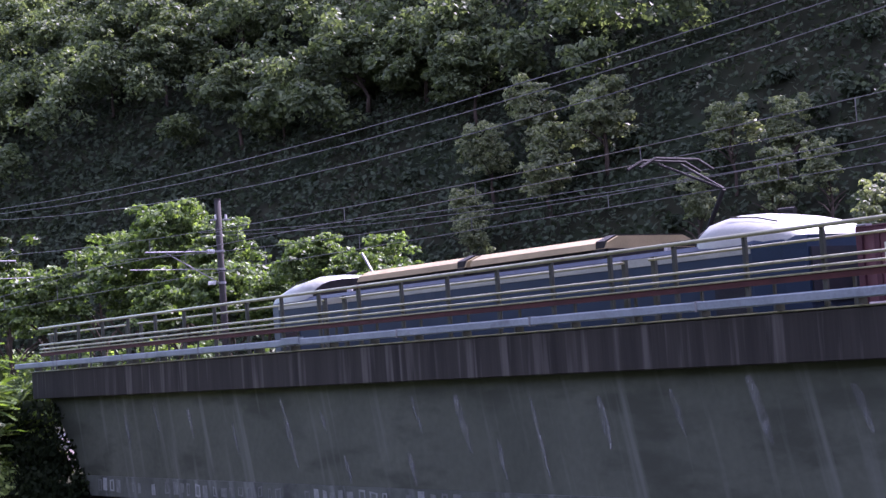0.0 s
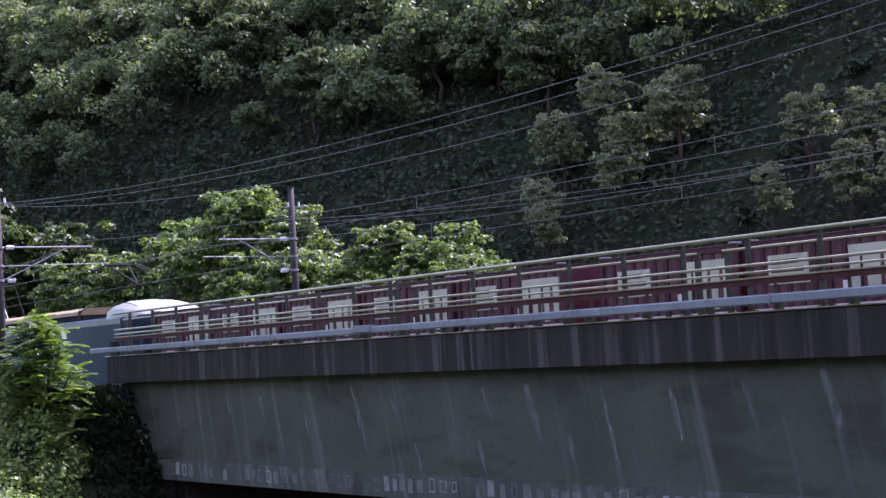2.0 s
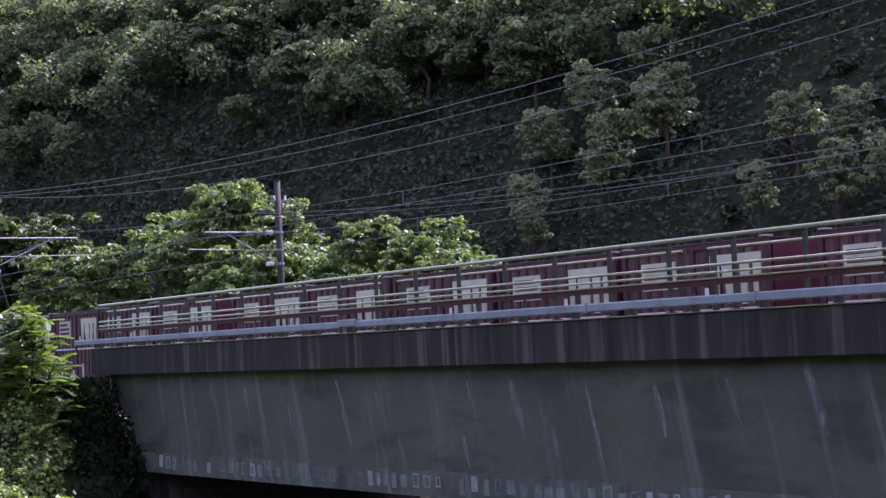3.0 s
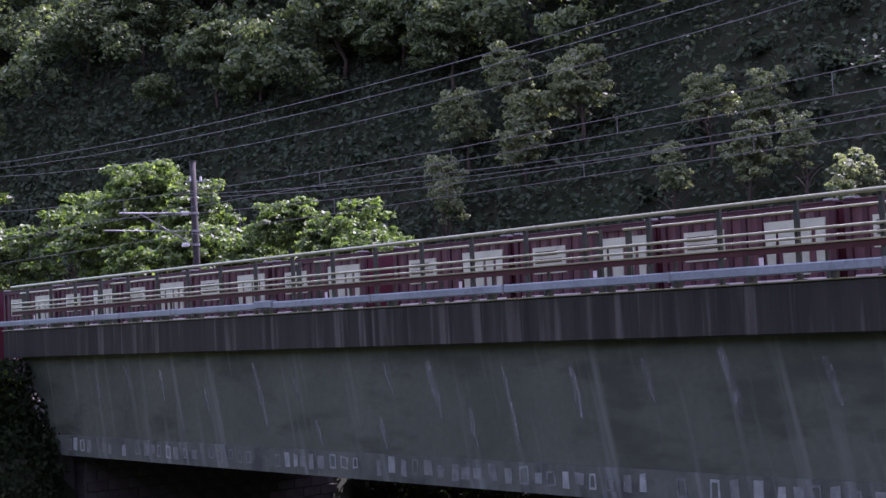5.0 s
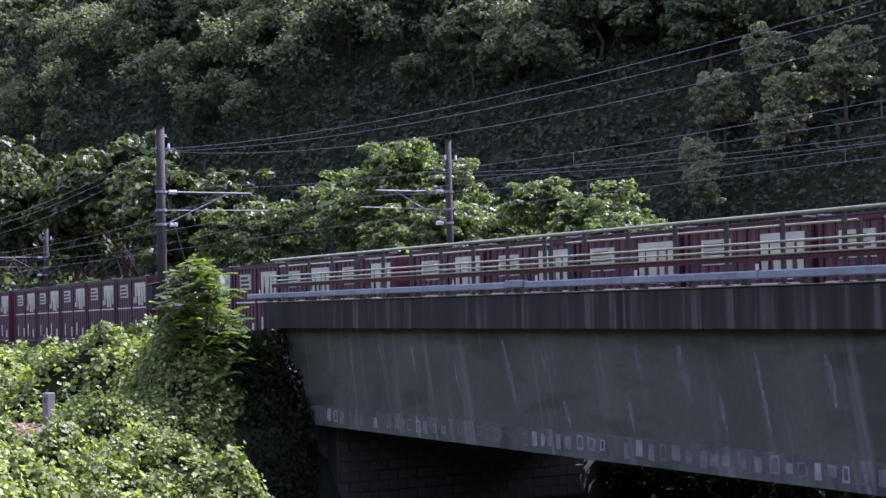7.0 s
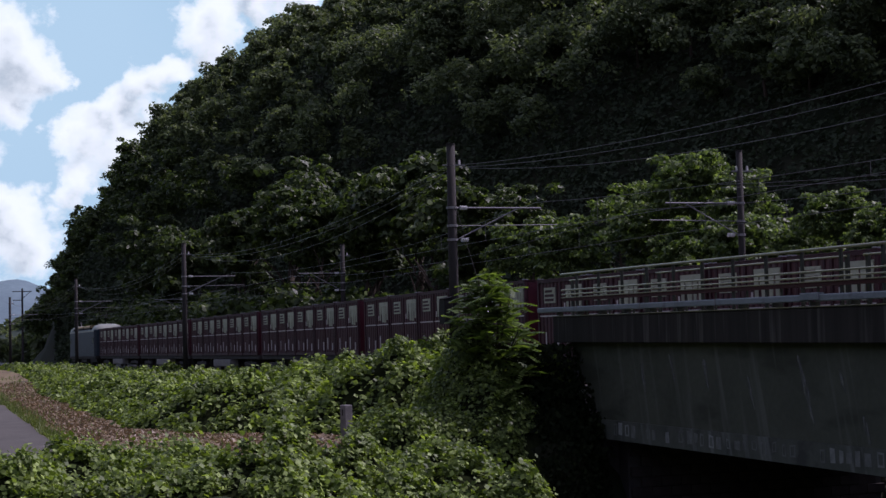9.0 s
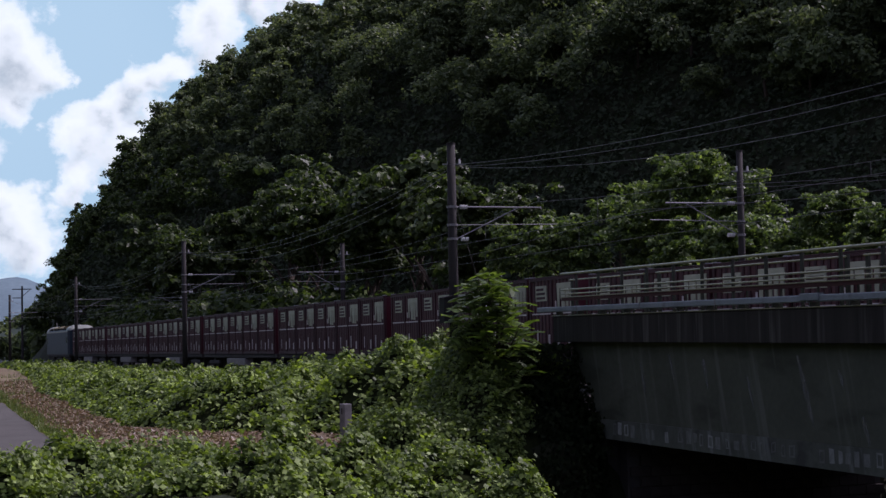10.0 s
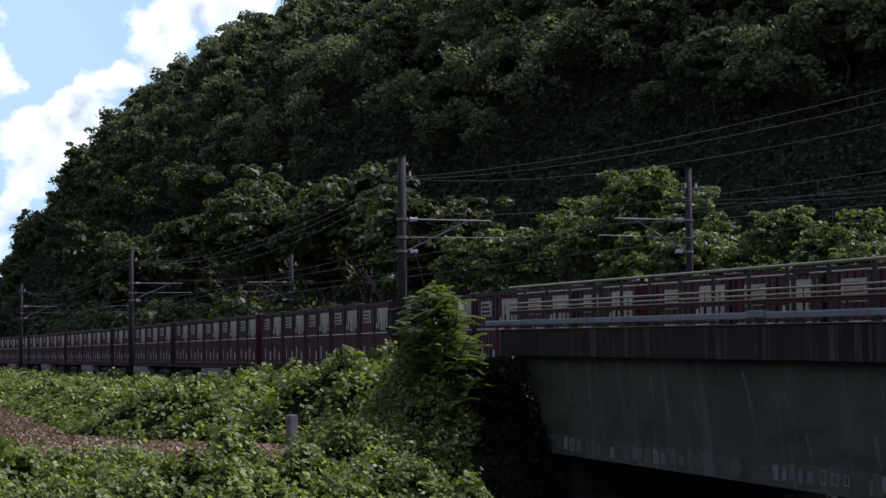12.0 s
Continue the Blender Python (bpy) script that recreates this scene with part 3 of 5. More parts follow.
while x < X1:
    part("post", post, POSTPAINT, railing).location.x = x
    part("stub_post", thin, POSTPAINT, railing).location.x = x + 0.42
    x += 1.5
# lime streaks and mortar patches, thin raised crusts on the concrete
r_ = random.Random(4)
STREAKS = [(-38.3, 0.96, 0.9, 0.09), (-36.7, 1.24, 0.7, 0.07), (-34.9, 1.1, 0.7, 0.09), (-32.8, 0.75, 0.75, 0.06), (-30.6, 1.25, 1.5, 0.09), (-29.0, 0.98, 0.5, 0.07), (-28.2, 0.04, 0.6, 0.08), (-25.9, 0.12, 0.68, 0.07), (-25.7, 1.21, 0.7, 0.06),
           (-24.3, 1.22, 1.1, 0.10), (-23.1, 0.37, 0.75, 0.06), (-22.1, 1.1, 1.4, 0.05), (-20.3, 1.1, 0.9, 0.08), (-18.6, 1.18, 0.75, 0.06), (-16.9, 1.35, 1.05, 0.10), (-14.9, 1.17, 0.7, 0.08)]
for x, top, ln, w in STREAKS:
    y, dx = FACE + 0.264, r_.uniform(0.26, 0.40)
    b, n = Build(), 7
    vs = []
    for j in range(n + 1):
        q = j / n
        xx = x + dx * ln * q + r_.uniform(-0.012, 0.012)
        ww = w * (0.25 + 0.75 * math.sin(math.pi * min(1, 0.15 + 0.8 * q))) * r_.uniform(0.9, 1.3)
        vs += [(xx - ww, y, top - ln * q), (xx + ww, y, top - ln * q), (xx + ww * 0.6, y - 0.003, top - ln * q), (xx - ww * 0.6, y - 0.003, top - ln * q)]
    b.add(vs, [(j * 4 + a, j * 4 + c, j * 4 + 4 + c, j * 4 + 4 + a) for j in range(n) for a, c in ((0, 3), (3, 2), (2, 1))])
    part("lime_streak", b, LIME, bridge)
x = -39.9
while x < -9:
    # solid patches, and hollow ones whose rim alone is left
    h, w, z = r_.uniform(0.20, 0.34), r_.uniform(0.07, 0.13), -0.84 + r_.uniform(-0.04, 0.04)
    yo, yi, j = FACE + 0.211, FACE + 0.2195, lambda: r_.uniform(-0.02, 0.02)
    quad = [(x - w + j(), z - h / 2 + j()), (x + w + j(), z - h / 2 + j()), (x + w + j(), z + h / 2 + j()), (x - w + j(), z + h / 2 + j())]
    b = Build()
    if -33 < x < -29.5 or r_.random() < 0.35:
        inner = [(x + (a - x) * 0.62, z + (c - z) * 0.72) for a, c in quad]
        b.add([(a, yo, c) for a, c in quad] + [(a, yo, c) for a, c in inner] + [(a, yi, c) for a, c in quad] + [(a, yi, c) for a, c in inner],
              [(i, (i + 1) % 4, 4 + (i + 1) % 4, 4 + i) for i in range(4)] + [(i, 8 + i, 8 + (i + 1) % 4, (i + 1) % 4) for i in range(4)] + [(4 + i, 4 + (i + 1) % 4, 12 + (i + 1) % 4, 12 + i) for i in range(4)])
    else:
        b.add([(a, yo, c) for a, c in quad] + [(a, yi, c) for a, c in quad], [(0, 1, 2, 3)] + [(i, 4 + i, 4 + (i + 1) % 4, (i + 1) % 4) for i in range(4)])
    if r_.random() < 0.86:
        part("mortar_patch", b, PATCH, bridge)
    x += r_.uniform(0.30, 0.46)
# masonry abutment beneath the far end, in courses of blocks
abut = thing("abutment", pose(0, 0, 0), "dark masonry abutment under the bridge end", "abutment", kind="structure")
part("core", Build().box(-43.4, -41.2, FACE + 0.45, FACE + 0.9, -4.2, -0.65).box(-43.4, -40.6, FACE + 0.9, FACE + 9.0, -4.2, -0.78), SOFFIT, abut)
block = Build().box(0.0, 0.12, -0.29, 0.29, -0.135, 0.135, 0.012).mesh("stone_block", MASONRY)
for row in range(10):
    for k in range(13):
        o = part("stone_block", block, MASONRY, abut)
        o.location = (-40.6, FACE + 1.25 + 0.6 * k + 0.3 * (row % 2), -0.93 - 0.285 * row)

# ---- overhead line ----
def sag_points(a, b, sag, n=14):
    a, b = Vector(a), Vector(b)
    return [a.lerp(b, i / n) - Vector((0, 0, 4 * sag * (i / n) * (1 - i / n))) for i in range(n + 1)]


def line_pole(x, y, height, radius, reach, foot, label):
    """Concrete catenary pole; reach > 0: arms towards +y, reach < 0: towards -y."""
    p = thing("catenary_pole", pose(x, y, foot), label, "pole", "poles of the overhead line")
    s = 1 if reach > 0 else -1
    part("shaft", Build().tube([(0, 0, -0.4), (0, 0, height * 0.5), (0, 0, height)], radius, 12, radius * 0.8), POLECON, p, smooth=True)
    part("cap", Build().tube([(0, 0, height), (0, 0, height + 0.05)], radius * 0.85, 12), POLECON, p)
    L = abs(reach)
    zt = 6.15 - 0.05
    part("bracket_arm", Build().tube([(0, s * radius * 0.8, zt), (0, s * L, zt)], 0.028, 8), STEEL, p)
    part("bracket_stay", Build().tube([(0, s * radius * 0.8, zt - 1.1), (0, s * L * 0.72, zt - 0.04)], 0.022, 8), STEEL, p)
    part("steady_arm", Build().tube([(0, s * radius * 0.8, zt - 0.62), (0, s * (L + 0.6), zt - 0.58)], 0.016, 6), STEEL, p)
    for z_, y_ in ((zt, s * (radius + 0.12)), (zt - 1.1, s * (radius + 0.14))):
        b = Build()
        for i in range(4):
            b.tube([(0, y_ + s * i * 0.07, z_ - 0.0), (0, y_ + s * (i * 0.07 + 0.03), z_)], 0.075, 10)
        part("insulator", b, CERAMIC, p, "white porcelain insulator")
    for z_ in (zt, zt - 0.62, zt - 1.1):
        part("band", Build().tube([(0, 0, z_ - 0.04), (0, 0, z_ + 0.04)], radius + 0.012, 12), STEEL, p)
    part("cross_arm", Build().box(-0.04, 0.04, -0.3, 0.5, height - 0.71, height - 0.66), STEEL, p)
    for y_ in (-0.1, 0.3):
        part("pin_insulator", Build().tube([(0, y_, height - 0.66), (0, y_, height - 0.58), (0, y_, height - 0.5)], 0.05, 8, 0.035), CERAMIC, p, "white porcelain insulator")
    return p


line_pole(-51.9, 18.3, 8.25, 0.18, 3.3, 0.02, "grey concrete overhead-line pole with steel bracket")
line_pole(-102.5, track_y(-102.5) - 3.15, 8.2, 0.17, 3.3, track_z(-102.5), "grey concrete overhead-line pole with steel bracket")
line_pole(-152.0, track_y(-152) - 3.15, 8.2, 0.17, 3.3, track_z(-152), "grey concrete overhead-line pole with steel bracket")
line_pole(-202.0, track_y(-202) - 3.15, 8.2, 0.17, 3.3, track_z(-202), "grey concrete overhead-line pole with steel bracket")
line_pole(-1.5, 18.0, 8.4, 0.22, 3.3, 0.0, "grey concrete overhead-line pole with steel bracket")
line_pole(-49.3, 28.0, 7.9, 0.14, -2.9, 0.0, "grey concrete overhead-line pole with steel bracket")
line_pole(-100.0, track_y(-100) + 6.6, 7.9, 0.17, -2.9, track_z(-100), "grey concrete overhead-line pole with steel bracket")
line_pole(-150.0, track_y(-150) + 6.6, 7.9, 0.17, -2.9, track_z(-150), "grey concrete overhead-line pole with steel bracket")
line_pole(1.0, 28.0, 7.9, 0.17, -2.9, 0.0, "grey concrete overhead-line pole with steel bracket")

POLES = [-202.0, -152.0, -102.5, -51.9, -1.5, 48.0]
for side, zc, gap in ((0.0, 5.32, 1.0), (3.85, 5.06, 1.0)):
    line = thing("overhead_line", pose(0, 0, 0), "sagging copper overhead wires with droppers", "wire", "overhead wires")
    for a, c in zip(POLES[:-1], POLES[1:]):
        ya, yb, za, zb = track_y(a) + side, track_y(c) + side, track_z(a), track_z(c)
        pm = sag_points((a, ya, za + zc + gap), (c, yb, zb + zc + gap), gap - 0.28)
        part("messenger_wire", Build().tube(pm, 0.0075, 5), WIRE, line)
        part("contact_wire", Build().tube([(a, ya, za + zc), (c, yb, zb + zc)], 0.0075, 5), WIRE, line)
        for k in range(1, 10):
            q = k / 10
            x_, y_, z0 = a + (c - a) * q, ya + (yb - ya) * q, za + (zb - za) * q + zc
            z1 = z0 + gap - 4 * (gap - 0.28) * q * (1 - q)
            part("dropper", Build().tube([(x_, y_, z0), (x_, y_, z1)], 0.009, 4), WIRE, line)
# feeders along the near poles, and a pair from the far poles that climbs over the tracks
for y_off, z_off, sag in ((-0.1, -0.1, 1.0), (0.1, -0.16, 1.12), (0.3, -0.16, 1.5)):
    feeder = thing("feeder_wire", pose(0, 0, 0), "thin sagging feeder cable on the pole tops", "wire", "overhead wires")
    for a, c in zip(POLES[:-1], POLES[1:]):
        ya = 18.3 if a > -60 else track_y(a) - 3.15
        yb = 18.3 if c > -60 else track_y(c) - 3.15
        part("cable", Build().tube(sag_points((a, ya + y_off, track_z(a) + 7.66 + z_off), (c, yb + y_off, track_z(c) + 7.66 + z_off), sag), 0.008, 5), WIRE, feeder)
for z_off in (0.0, -0.12):
    feeder = thing("feeder_wire", pose(0, 0, 0), "thin sagging feeder cable on the pole tops", "wire", "overhead wires")
    part("cable", Build().tube(sag_points((-49.3, 27.2, 6.75 + z_off), (1.0, 25.6, 6.5 + z_off * 1.5), 0.95), 0.0075, 5), WIRE, feeder)
# stay of the pole by the bridge end, in a pale guard tube
stay = thing("guy_wire", pose(0, 0, 0), "thin guy wire with a pale guard tube", "wire")
part("strand", Build().tube([(-51.7, 18.35, 6.2), (-49.0, 18.5, 2.2), (-47.2, 18.6, -0.55)], 0.009, 5), DARK, stay)
part("guard_tube", Build().tube([(-49.6, 18.46, 3.1), (-49.0, 18.5, 2.25)], 0.035, 8), STEEL, stay, "pale guard tube")

# ---- the train ----
def container_wagon():
    w = thing("container_wagon", pose(0, 0, 0), "flat wagon carrying five maroon freight containers", "wagon", "container wagons")
    part("underframe", Build().box(-9.8, 9.8, -1.15, 1.15, 0.78, 1.0, 0.03).box(-7, 7, -0.2, 0.2, 0.5, 0.78), CHASSIS, w, "sooty steel underframe")
    part("equipment_box", Build().box(-2.6, 2.4, -1.2, -0.7, 0.32, 0.76, 0.04), BOXGREY, w, "dusty grey equipment box")
    wheel = Build().tube([(0, -0.07, 0), (0, 0.07, 0)], 0.43, 20).mesh("wheel", CHASSIS)
    for bx in (-7.1, 7.1):
        bogie = part("bogie", Build().box(bx - 1.5, bx + 1.5, -1.05, -0.9, 0.38, 0.62, 0.03).box(bx - 1.5, bx + 1.5, 0.9, 1.05, 0.38, 0.62, 0.03).box(bx - 0.25, bx + 0.25, -1.0, 1.0, 0.45, 0.75), CHASSIS, w)
        for dx in (-0.95, 0.95):
            for y_ in (-0.56, 0.56):
                o = part("wheel", wheel, CHASSIS, bogie)
                o.location = (bx + dx, y_, 0.43)
    for s in (-1, 1):
        part("coupler", Build().box(s * 9.8 - 0.2, s * 9.8 + 0.2, -0.15, 0.15, 0.72, 0.98), CHASSIS, w)
    # one container mesh, then its fittings, repeated five times
    L, W, Z0, Z1 = 3.715, 2.45, 1.02, 3.52
    body, roof = Build(), Build()
    body.box(-L / 2 + 0.05, L / 2 - 0.05, -W / 2 + 0.05, W / 2 - 0.05, Z0, Z1 - 0.03)
    roof.box(-L / 2, L / 2, -W / 2, W / 2, Z1 - 0.028, Z1, 0.006)
    meshes = [("roof_panel", roof.mesh("roof_panel", MAROON_RIB), MAROON_RIB, "")]
    for s in (-1, 1):
        def face(b_, x0, x1, z0, z1, out=0.05):
            ya, yb = s * (W / 2 - 0.052), s * (W / 2 - 0.05 + out)
            return b_.box(x0, x1, min(ya, yb), max(ya, yb), z0, z1)
        frame_ = Build()
        for x_ in (-L / 2, L / 2 - 0.11, -0.055):
            face(frame_, x_, x_ + 0.11, Z0, Z1 - 0.03)
        face(frame_, -L / 2 + .11, L / 2 - .11, Z1 - 0.12, Z1 - 0.032, 0.045)
        face(frame_, -L / 2 + .11, L / 2 - .11, Z0, Z0 + 0.14, 0.045)
        for half in (-1, 1):
            for k in range(5):
                xx = half * (0.33 + 0.29 * k)
                face(frame_, xx - 0.05, xx + 0.05, Z0 + 0.13, Z1 - 0.11, 0.022)
        meshes.append(("side_frame", frame_.mesh("side_frame", MAROON_RIB), MAROON_RIB, "maroon frame and ribs"))
        if s > 0:
            continue
        for x0, x1 in ((-L / 2 + 0.13, -0.07), (0.07, L / 2 - 0.13)):
            meshes.append(("stripe", face(Build(), x0, x1, 2.30, 2.345, 0.027).mesh("stripe", STRIPE), STRIPE, "pale stripe"))
        meshes.append(("plate", face(Build(), -1.35, -0.45, 2.74, 3.24, 0.027).mesh("plate", WHITE), WHITE, "white plate"))
        for k in range(3):
            meshes.append(("lettering", face(Build(), -1.28, -0.55 - 0.12 * (k == 2), 2.80 + 0.14 * k, 2.88 + 0.14 * k, 0.034).mesh("lettering", MAROON_RIB), MAROON_RIB, ""))
        # stylised mark: leaning strokes joined by a bar
        y0, y1 = sorted((s * (W / 2 - 0.052), s * (W / 2 - 0.023)))
        logo = Build()
        logo.prism([(0.42, 3.28), (1.66, 3.28), (1.60, 2.52), (1.45, 2.52), (1.45, 3.12), (1.36, 3.12), (1.36, 2.80), (1.30, 2.78), (1.30, 2.40), (1.16, 2.40), (1.14, 3.12), (1.06, 3.12), (1.04, 2.42), (0.80, 2.42),
                    (0.78, 2.76), (0.72, 2.78), (0.70, 3.12), (0.66, 3.12), (0.62, 2.50), (0.46, 2.50)], "y", y0, y1)
        meshes.append(("emblem", logo.mesh("emblem", WHITE), WHITE, "white stylised emblem"))
        for x_, h0, h1 in ((-1.3, 1.3, 1.8), (-0.35, 1.25, 1.65), (0.42, 1.3, 1.85), (1.25, 1.25, 1.6), (0.27, 2.5, 2.72)):
            meshes.append(("stencil", face(Build(), x_, x_ + 0.10, h0, h1, 0.027).mesh("stencil", STRIPE), STRIPE, "pale stencilled mark"))
    for s in (-1, 1):
        # Pale fittings added to give the glints along the container roof edges.
        meshes.append(("corner_fitting", Build().box(*sorted((s * (L / 2 - 0.20), s * (L / 2 - 0.02))), -W / 2 - 0.004, -W / 2 + 0.16, Z1 + 0.001, Z1 + 0.035, 0.01).mesh("corner_fitting", STEEL), STEEL, "pale corner fitting, added for glints on the roof edge"))
        meshes.append(("end_panel", Build().box(*sorted((s * (L / 2 - 0.052), s * (L / 2 - 0.01))), -W / 2 + 0.12, W / 2 - 0.12, Z0 + 0.1, Z1 - 0.08).mesh("end_panel", REDEND), REDEND, "red end panel"))
    body = body.mesh("container", MAROON)
    for k in range(5):
        c = part("container", body, MAROON, w, "maroon freight container with white markings")
        c.location.x = (k - 2) * 3.9
        for n, me, m_, lab in meshes:
            part(n, me, m_, c, lab)
    return w


def locomotive():
    """Blue electric locomotive, nose towards -x; 16.5 m long."""
    e = thing("locomotive", pose(0, 0, 0), "blue electric locomotive with pale grey cab roofs", "locomotive")
    shell, ring = Build(), [(-1.43, 1.0), (-1.43, 3.44), (-1.34, 3.52), (1.34, 3.52), (1.43, 3.44), (1.43, 1.0)]
    for x_, k_ in ((-8.7, 0.74), (-8.35, 0.88), (-7.8, 1.0), (7.8, 1.0), (8.35, 0.88), (8.7, 0.74)):
        shell.v += [(x_, y_ * k_, z_) for y_, z_ in ring]
    shell.f += [tuple(range(6)), tuple(range(35, 29, -1))] + [(i * 6 + k, i * 6 + (k + 1) % 6, i * 6 + 6 + (k + 1) % 6, i * 6 + 6 + k) for i in range(5) for k in range(6)]
    part("body", shell, BLUE, e, "deep blue body side")
    part("waist_band", Build().box(-7.78, 7.78, -1.445, -1.432, 3.29, 3.43).box(-7.78, 7.78, 1.432, 1.445, 3.29, 3.43), SILVER, e, "pale grey band")
    part("skirt", Build().box(-8.3, 8.3, -1.38, 1.38, 0.75, 0.998, 0.03), CHASSIS, e)
    # cabs: raked ends with rounded roofs
    for s in (-1, 1):
        secs = []
        for x_, zt, hw, zb in ((6.42, 3.90, 1.36, 3.46), (6.55, 4.0, 1.41, 3.46), (6.95, 4.04, 1.43, 3.46), (7.5, 3.97, 1.43, 3.46), (8.0, 3.85, 1.36, 3.46), (8.4, 3.70, 1.24, 3.46), (8.66, 3.50, 1.06, 3.44)):
            pts = []
            for i in range(9):
                q = i / 8 * math.pi
                zz = zb - 0.04
                pts.append((s * x_, -hw * math.copysign(abs(math.cos(q)) ** 0.72, math.cos(q)), zz + (zt - zz) * math.sin(q) ** 0.8))
            pts += [(s * x_, hw, zb - 0.06), (s * x_, -hw, zb - 0.06)]
            secs.append(pts)
        n = len(secs[0])
        b = Build().add([p for r in secs for p in r], [(i * n + k, i * n + (k + 1) % n, (i + 1) * n + (k + 1) % n, (i + 1) * n + k) for i in range(len(secs) - 1) for k in range(n)] + [tuple(range(n)), tuple((len(secs) - 1) * n + k for k in range(n))])
        part("cab_roof", b, SILVER, e, "pale grey cab roof hood", smooth=True)
        back = [(1.30 * math.copysign(abs(math.cos(q)) ** 0.72, math.cos(q)), 3.45 + 0.47 * math.sin(q) ** 0.8) for q in (math.pi * i / 12 for i in range(13))]
        part("hood_back", Build().prism(back, "x", *sorted((s * 6.34, s * 6.415))), DARK, e, "dark back wall of the cab roof")
        part("grab_rail", Build().tube([(s * 8.0, -0.95, 3.80), (s * 7.6, -1.0, 3.90), (s * 7.0, -1.05, 3.96)], 0.014, 5), DARK, e)
        part("nose_panel", Build().box(*sorted((s * 8.702, s * 8.73)), -1.03, 1.03, 1.25, 2.3), SILVER, e, "pale grey nose panel")
        part("windscreen", Build().add([(s * 8.69, -1.0, 3.32), (s * 8.69, 1.0, 3.32), (s * 8.69, 1.0, 2.45), (s * 8.69, -1.0, 2.45), (s * 8.74, -1.0, 3.32), (s * 8.74, 1.0, 3.32), (s * 8.74, 1.0, 2.45), (s * 8.74, -1.0, 2.45)],
                                       [(4, 5, 6, 7), (0, 4, 7, 3), (1, 2, 6, 5), (0, 1, 5, 4), (3, 7, 6, 2)]), GLASS, e, "dark windscreen")
        for y_ in (-1.0, 1.0):
            part("headlamp", Build().tube([(s * 8.69, y_ * 0.8, 1.9), (s * 8.76, y_ * 0.8, 1.9)], 0.11, 12), CERAMIC, e)
            part("cab_window", Build().box(*sorted((s * 6.9, s * 7.6)), *sorted((y_ * 1.44, y_ * 1.452)), 2.2, 2.75, 0.01), GLASS, e)
        part("horn", Build().tube([(s * 7.3, 0.3, 4.06), (s * 6.9, 0.3, 4.1)], 0.06, 8, 0.03), DARK, e)
    # long roof covers
    for x_a, x_b in ((-4.65, -0.5), (-0.36, 3.9)):
        # Cover sides are dark in colour, standing for shade below the lit top.
        part("cover_side_shade", Build().box(x_a, x_b, -1.12, 1.12, 3.53, 3.718), DARK, e)
        part("roof_cover", Build().prism([(-1.18, 3.72), (-1.12, 3.84), (-0.85, 3.95), (0.85, 3.95), (1.12, 3.84), (1.18, 3.72)], "x", x_a, x_b), BEIGE, e, "dusty brown roof cover")
        part("cover_end", Build().prism([(-1.2, 3.54), (-1.16, 3.86), (-0.86, 3.975), (0.86, 3.975), (1.16, 3.86), (1.2, 3.54)], "x", x_b - 0.3, x_b - 0.05), DARK, e)
    part("roof_deck", Build().box(-6.33, 6.33, -1.2, 1.2, 3.522, 3.535), DARK, e)
    # rear pantograph raised, single arm; front one folded
    for bx, up in ((5.4, True), (-5.45, False)):
        p = part("pantograph", Build().box(bx - 0.6, bx + 0.6, -0.6, -0.5, 3.66, 3.72).box(bx - 0.6, bx + 0.6, 0.5, 0.6, 3.66, 3.72).box(bx - 0.6, bx - 0.5, -0.6, 0.6, 3.66, 3.72).box(bx + 0.5, bx + 0.6, -0.6, 0.6, 3.66, 3.72), DARK, e, "dark pantograph")
        if up:
            part("lower_arm", Build().tube([(bx - 0.1, 0, 3.72), (bx + 0.5, 0, 4.59)], 0.045, 8), DARK, p)
            part("upper_arm", Build().tube([(bx + 0.5, -0.02, 4.59), (bx - 0.85, -0.3, 5.2)], 0.025, 6).tube([(bx + 0.5, 0.02, 4.59), (bx - 0.85, 0.3, 5.2)], 0.025, 6), DARK, p)
            part("pan_head", Build().tube([(bx - 1.0, -0.95, 5.1), (bx - 1.0, -0.55, 5.28), (bx - 1.0, 0.55, 5.28), (bx - 1.0, 0.95, 5.1)], 0.03, 6).tube([(bx - 0.65, -0.95, 5.1), (bx - 0.65, -0.55, 5.28), (bx - 0.65, 0.55, 5.28), (bx - 0.65, 0.95, 5.1)], 0.03, 6), DARK, p)
        else:
            part("lower_arm", Build().tube([(bx - 0.3, 0, 3.74), (bx + 0.6, 0, 3.9)], 0.05, 8), DARK, p)
            part("upper_arm", Build().tube([(bx + 0.6, 0, 3.9), (bx - 0.5, 0, 3.98)], 0.03, 6), STEEL, p)
        for dx in (-0.5, 0.5):
            for y_ in (-0.55, 0.55):
                part("insulator", Build().tube([(bx + dx, y_, 3.535), (bx + dx, y_, 3.66)], 0.07, 8), CERAMIC, p)
    part("aerial", Build().tube([(-4.7, -0.7, 3.93), (-5.1, -0.7, 4.4)], 0.03, 6), STEEL, e)
    wheel = Build().tube([(0, -0.08, 0), (0, 0.08, 0)], 0.56, 24).mesh("wheel", CHASSIS)
    for bx in (-5.9, 0.0, 5.9):
        bogie = part("bogie", Build().box(bx - 1.9, bx + 1.9, -1.2, -1.05, 0.45, 0.75, 0.03).box(bx - 1.9, bx + 1.9, 1.05, 1.2, 0.45, 0.75, 0.03), CHASSIS, e)
        for dx in (-1.2, 1.2):
            for y_ in (-0.56, 0.56):
                o = part("wheel", wheel, CHASSIS, bogie)
                o.location = ((bx + dx) * 0.95, y_, 0.56)
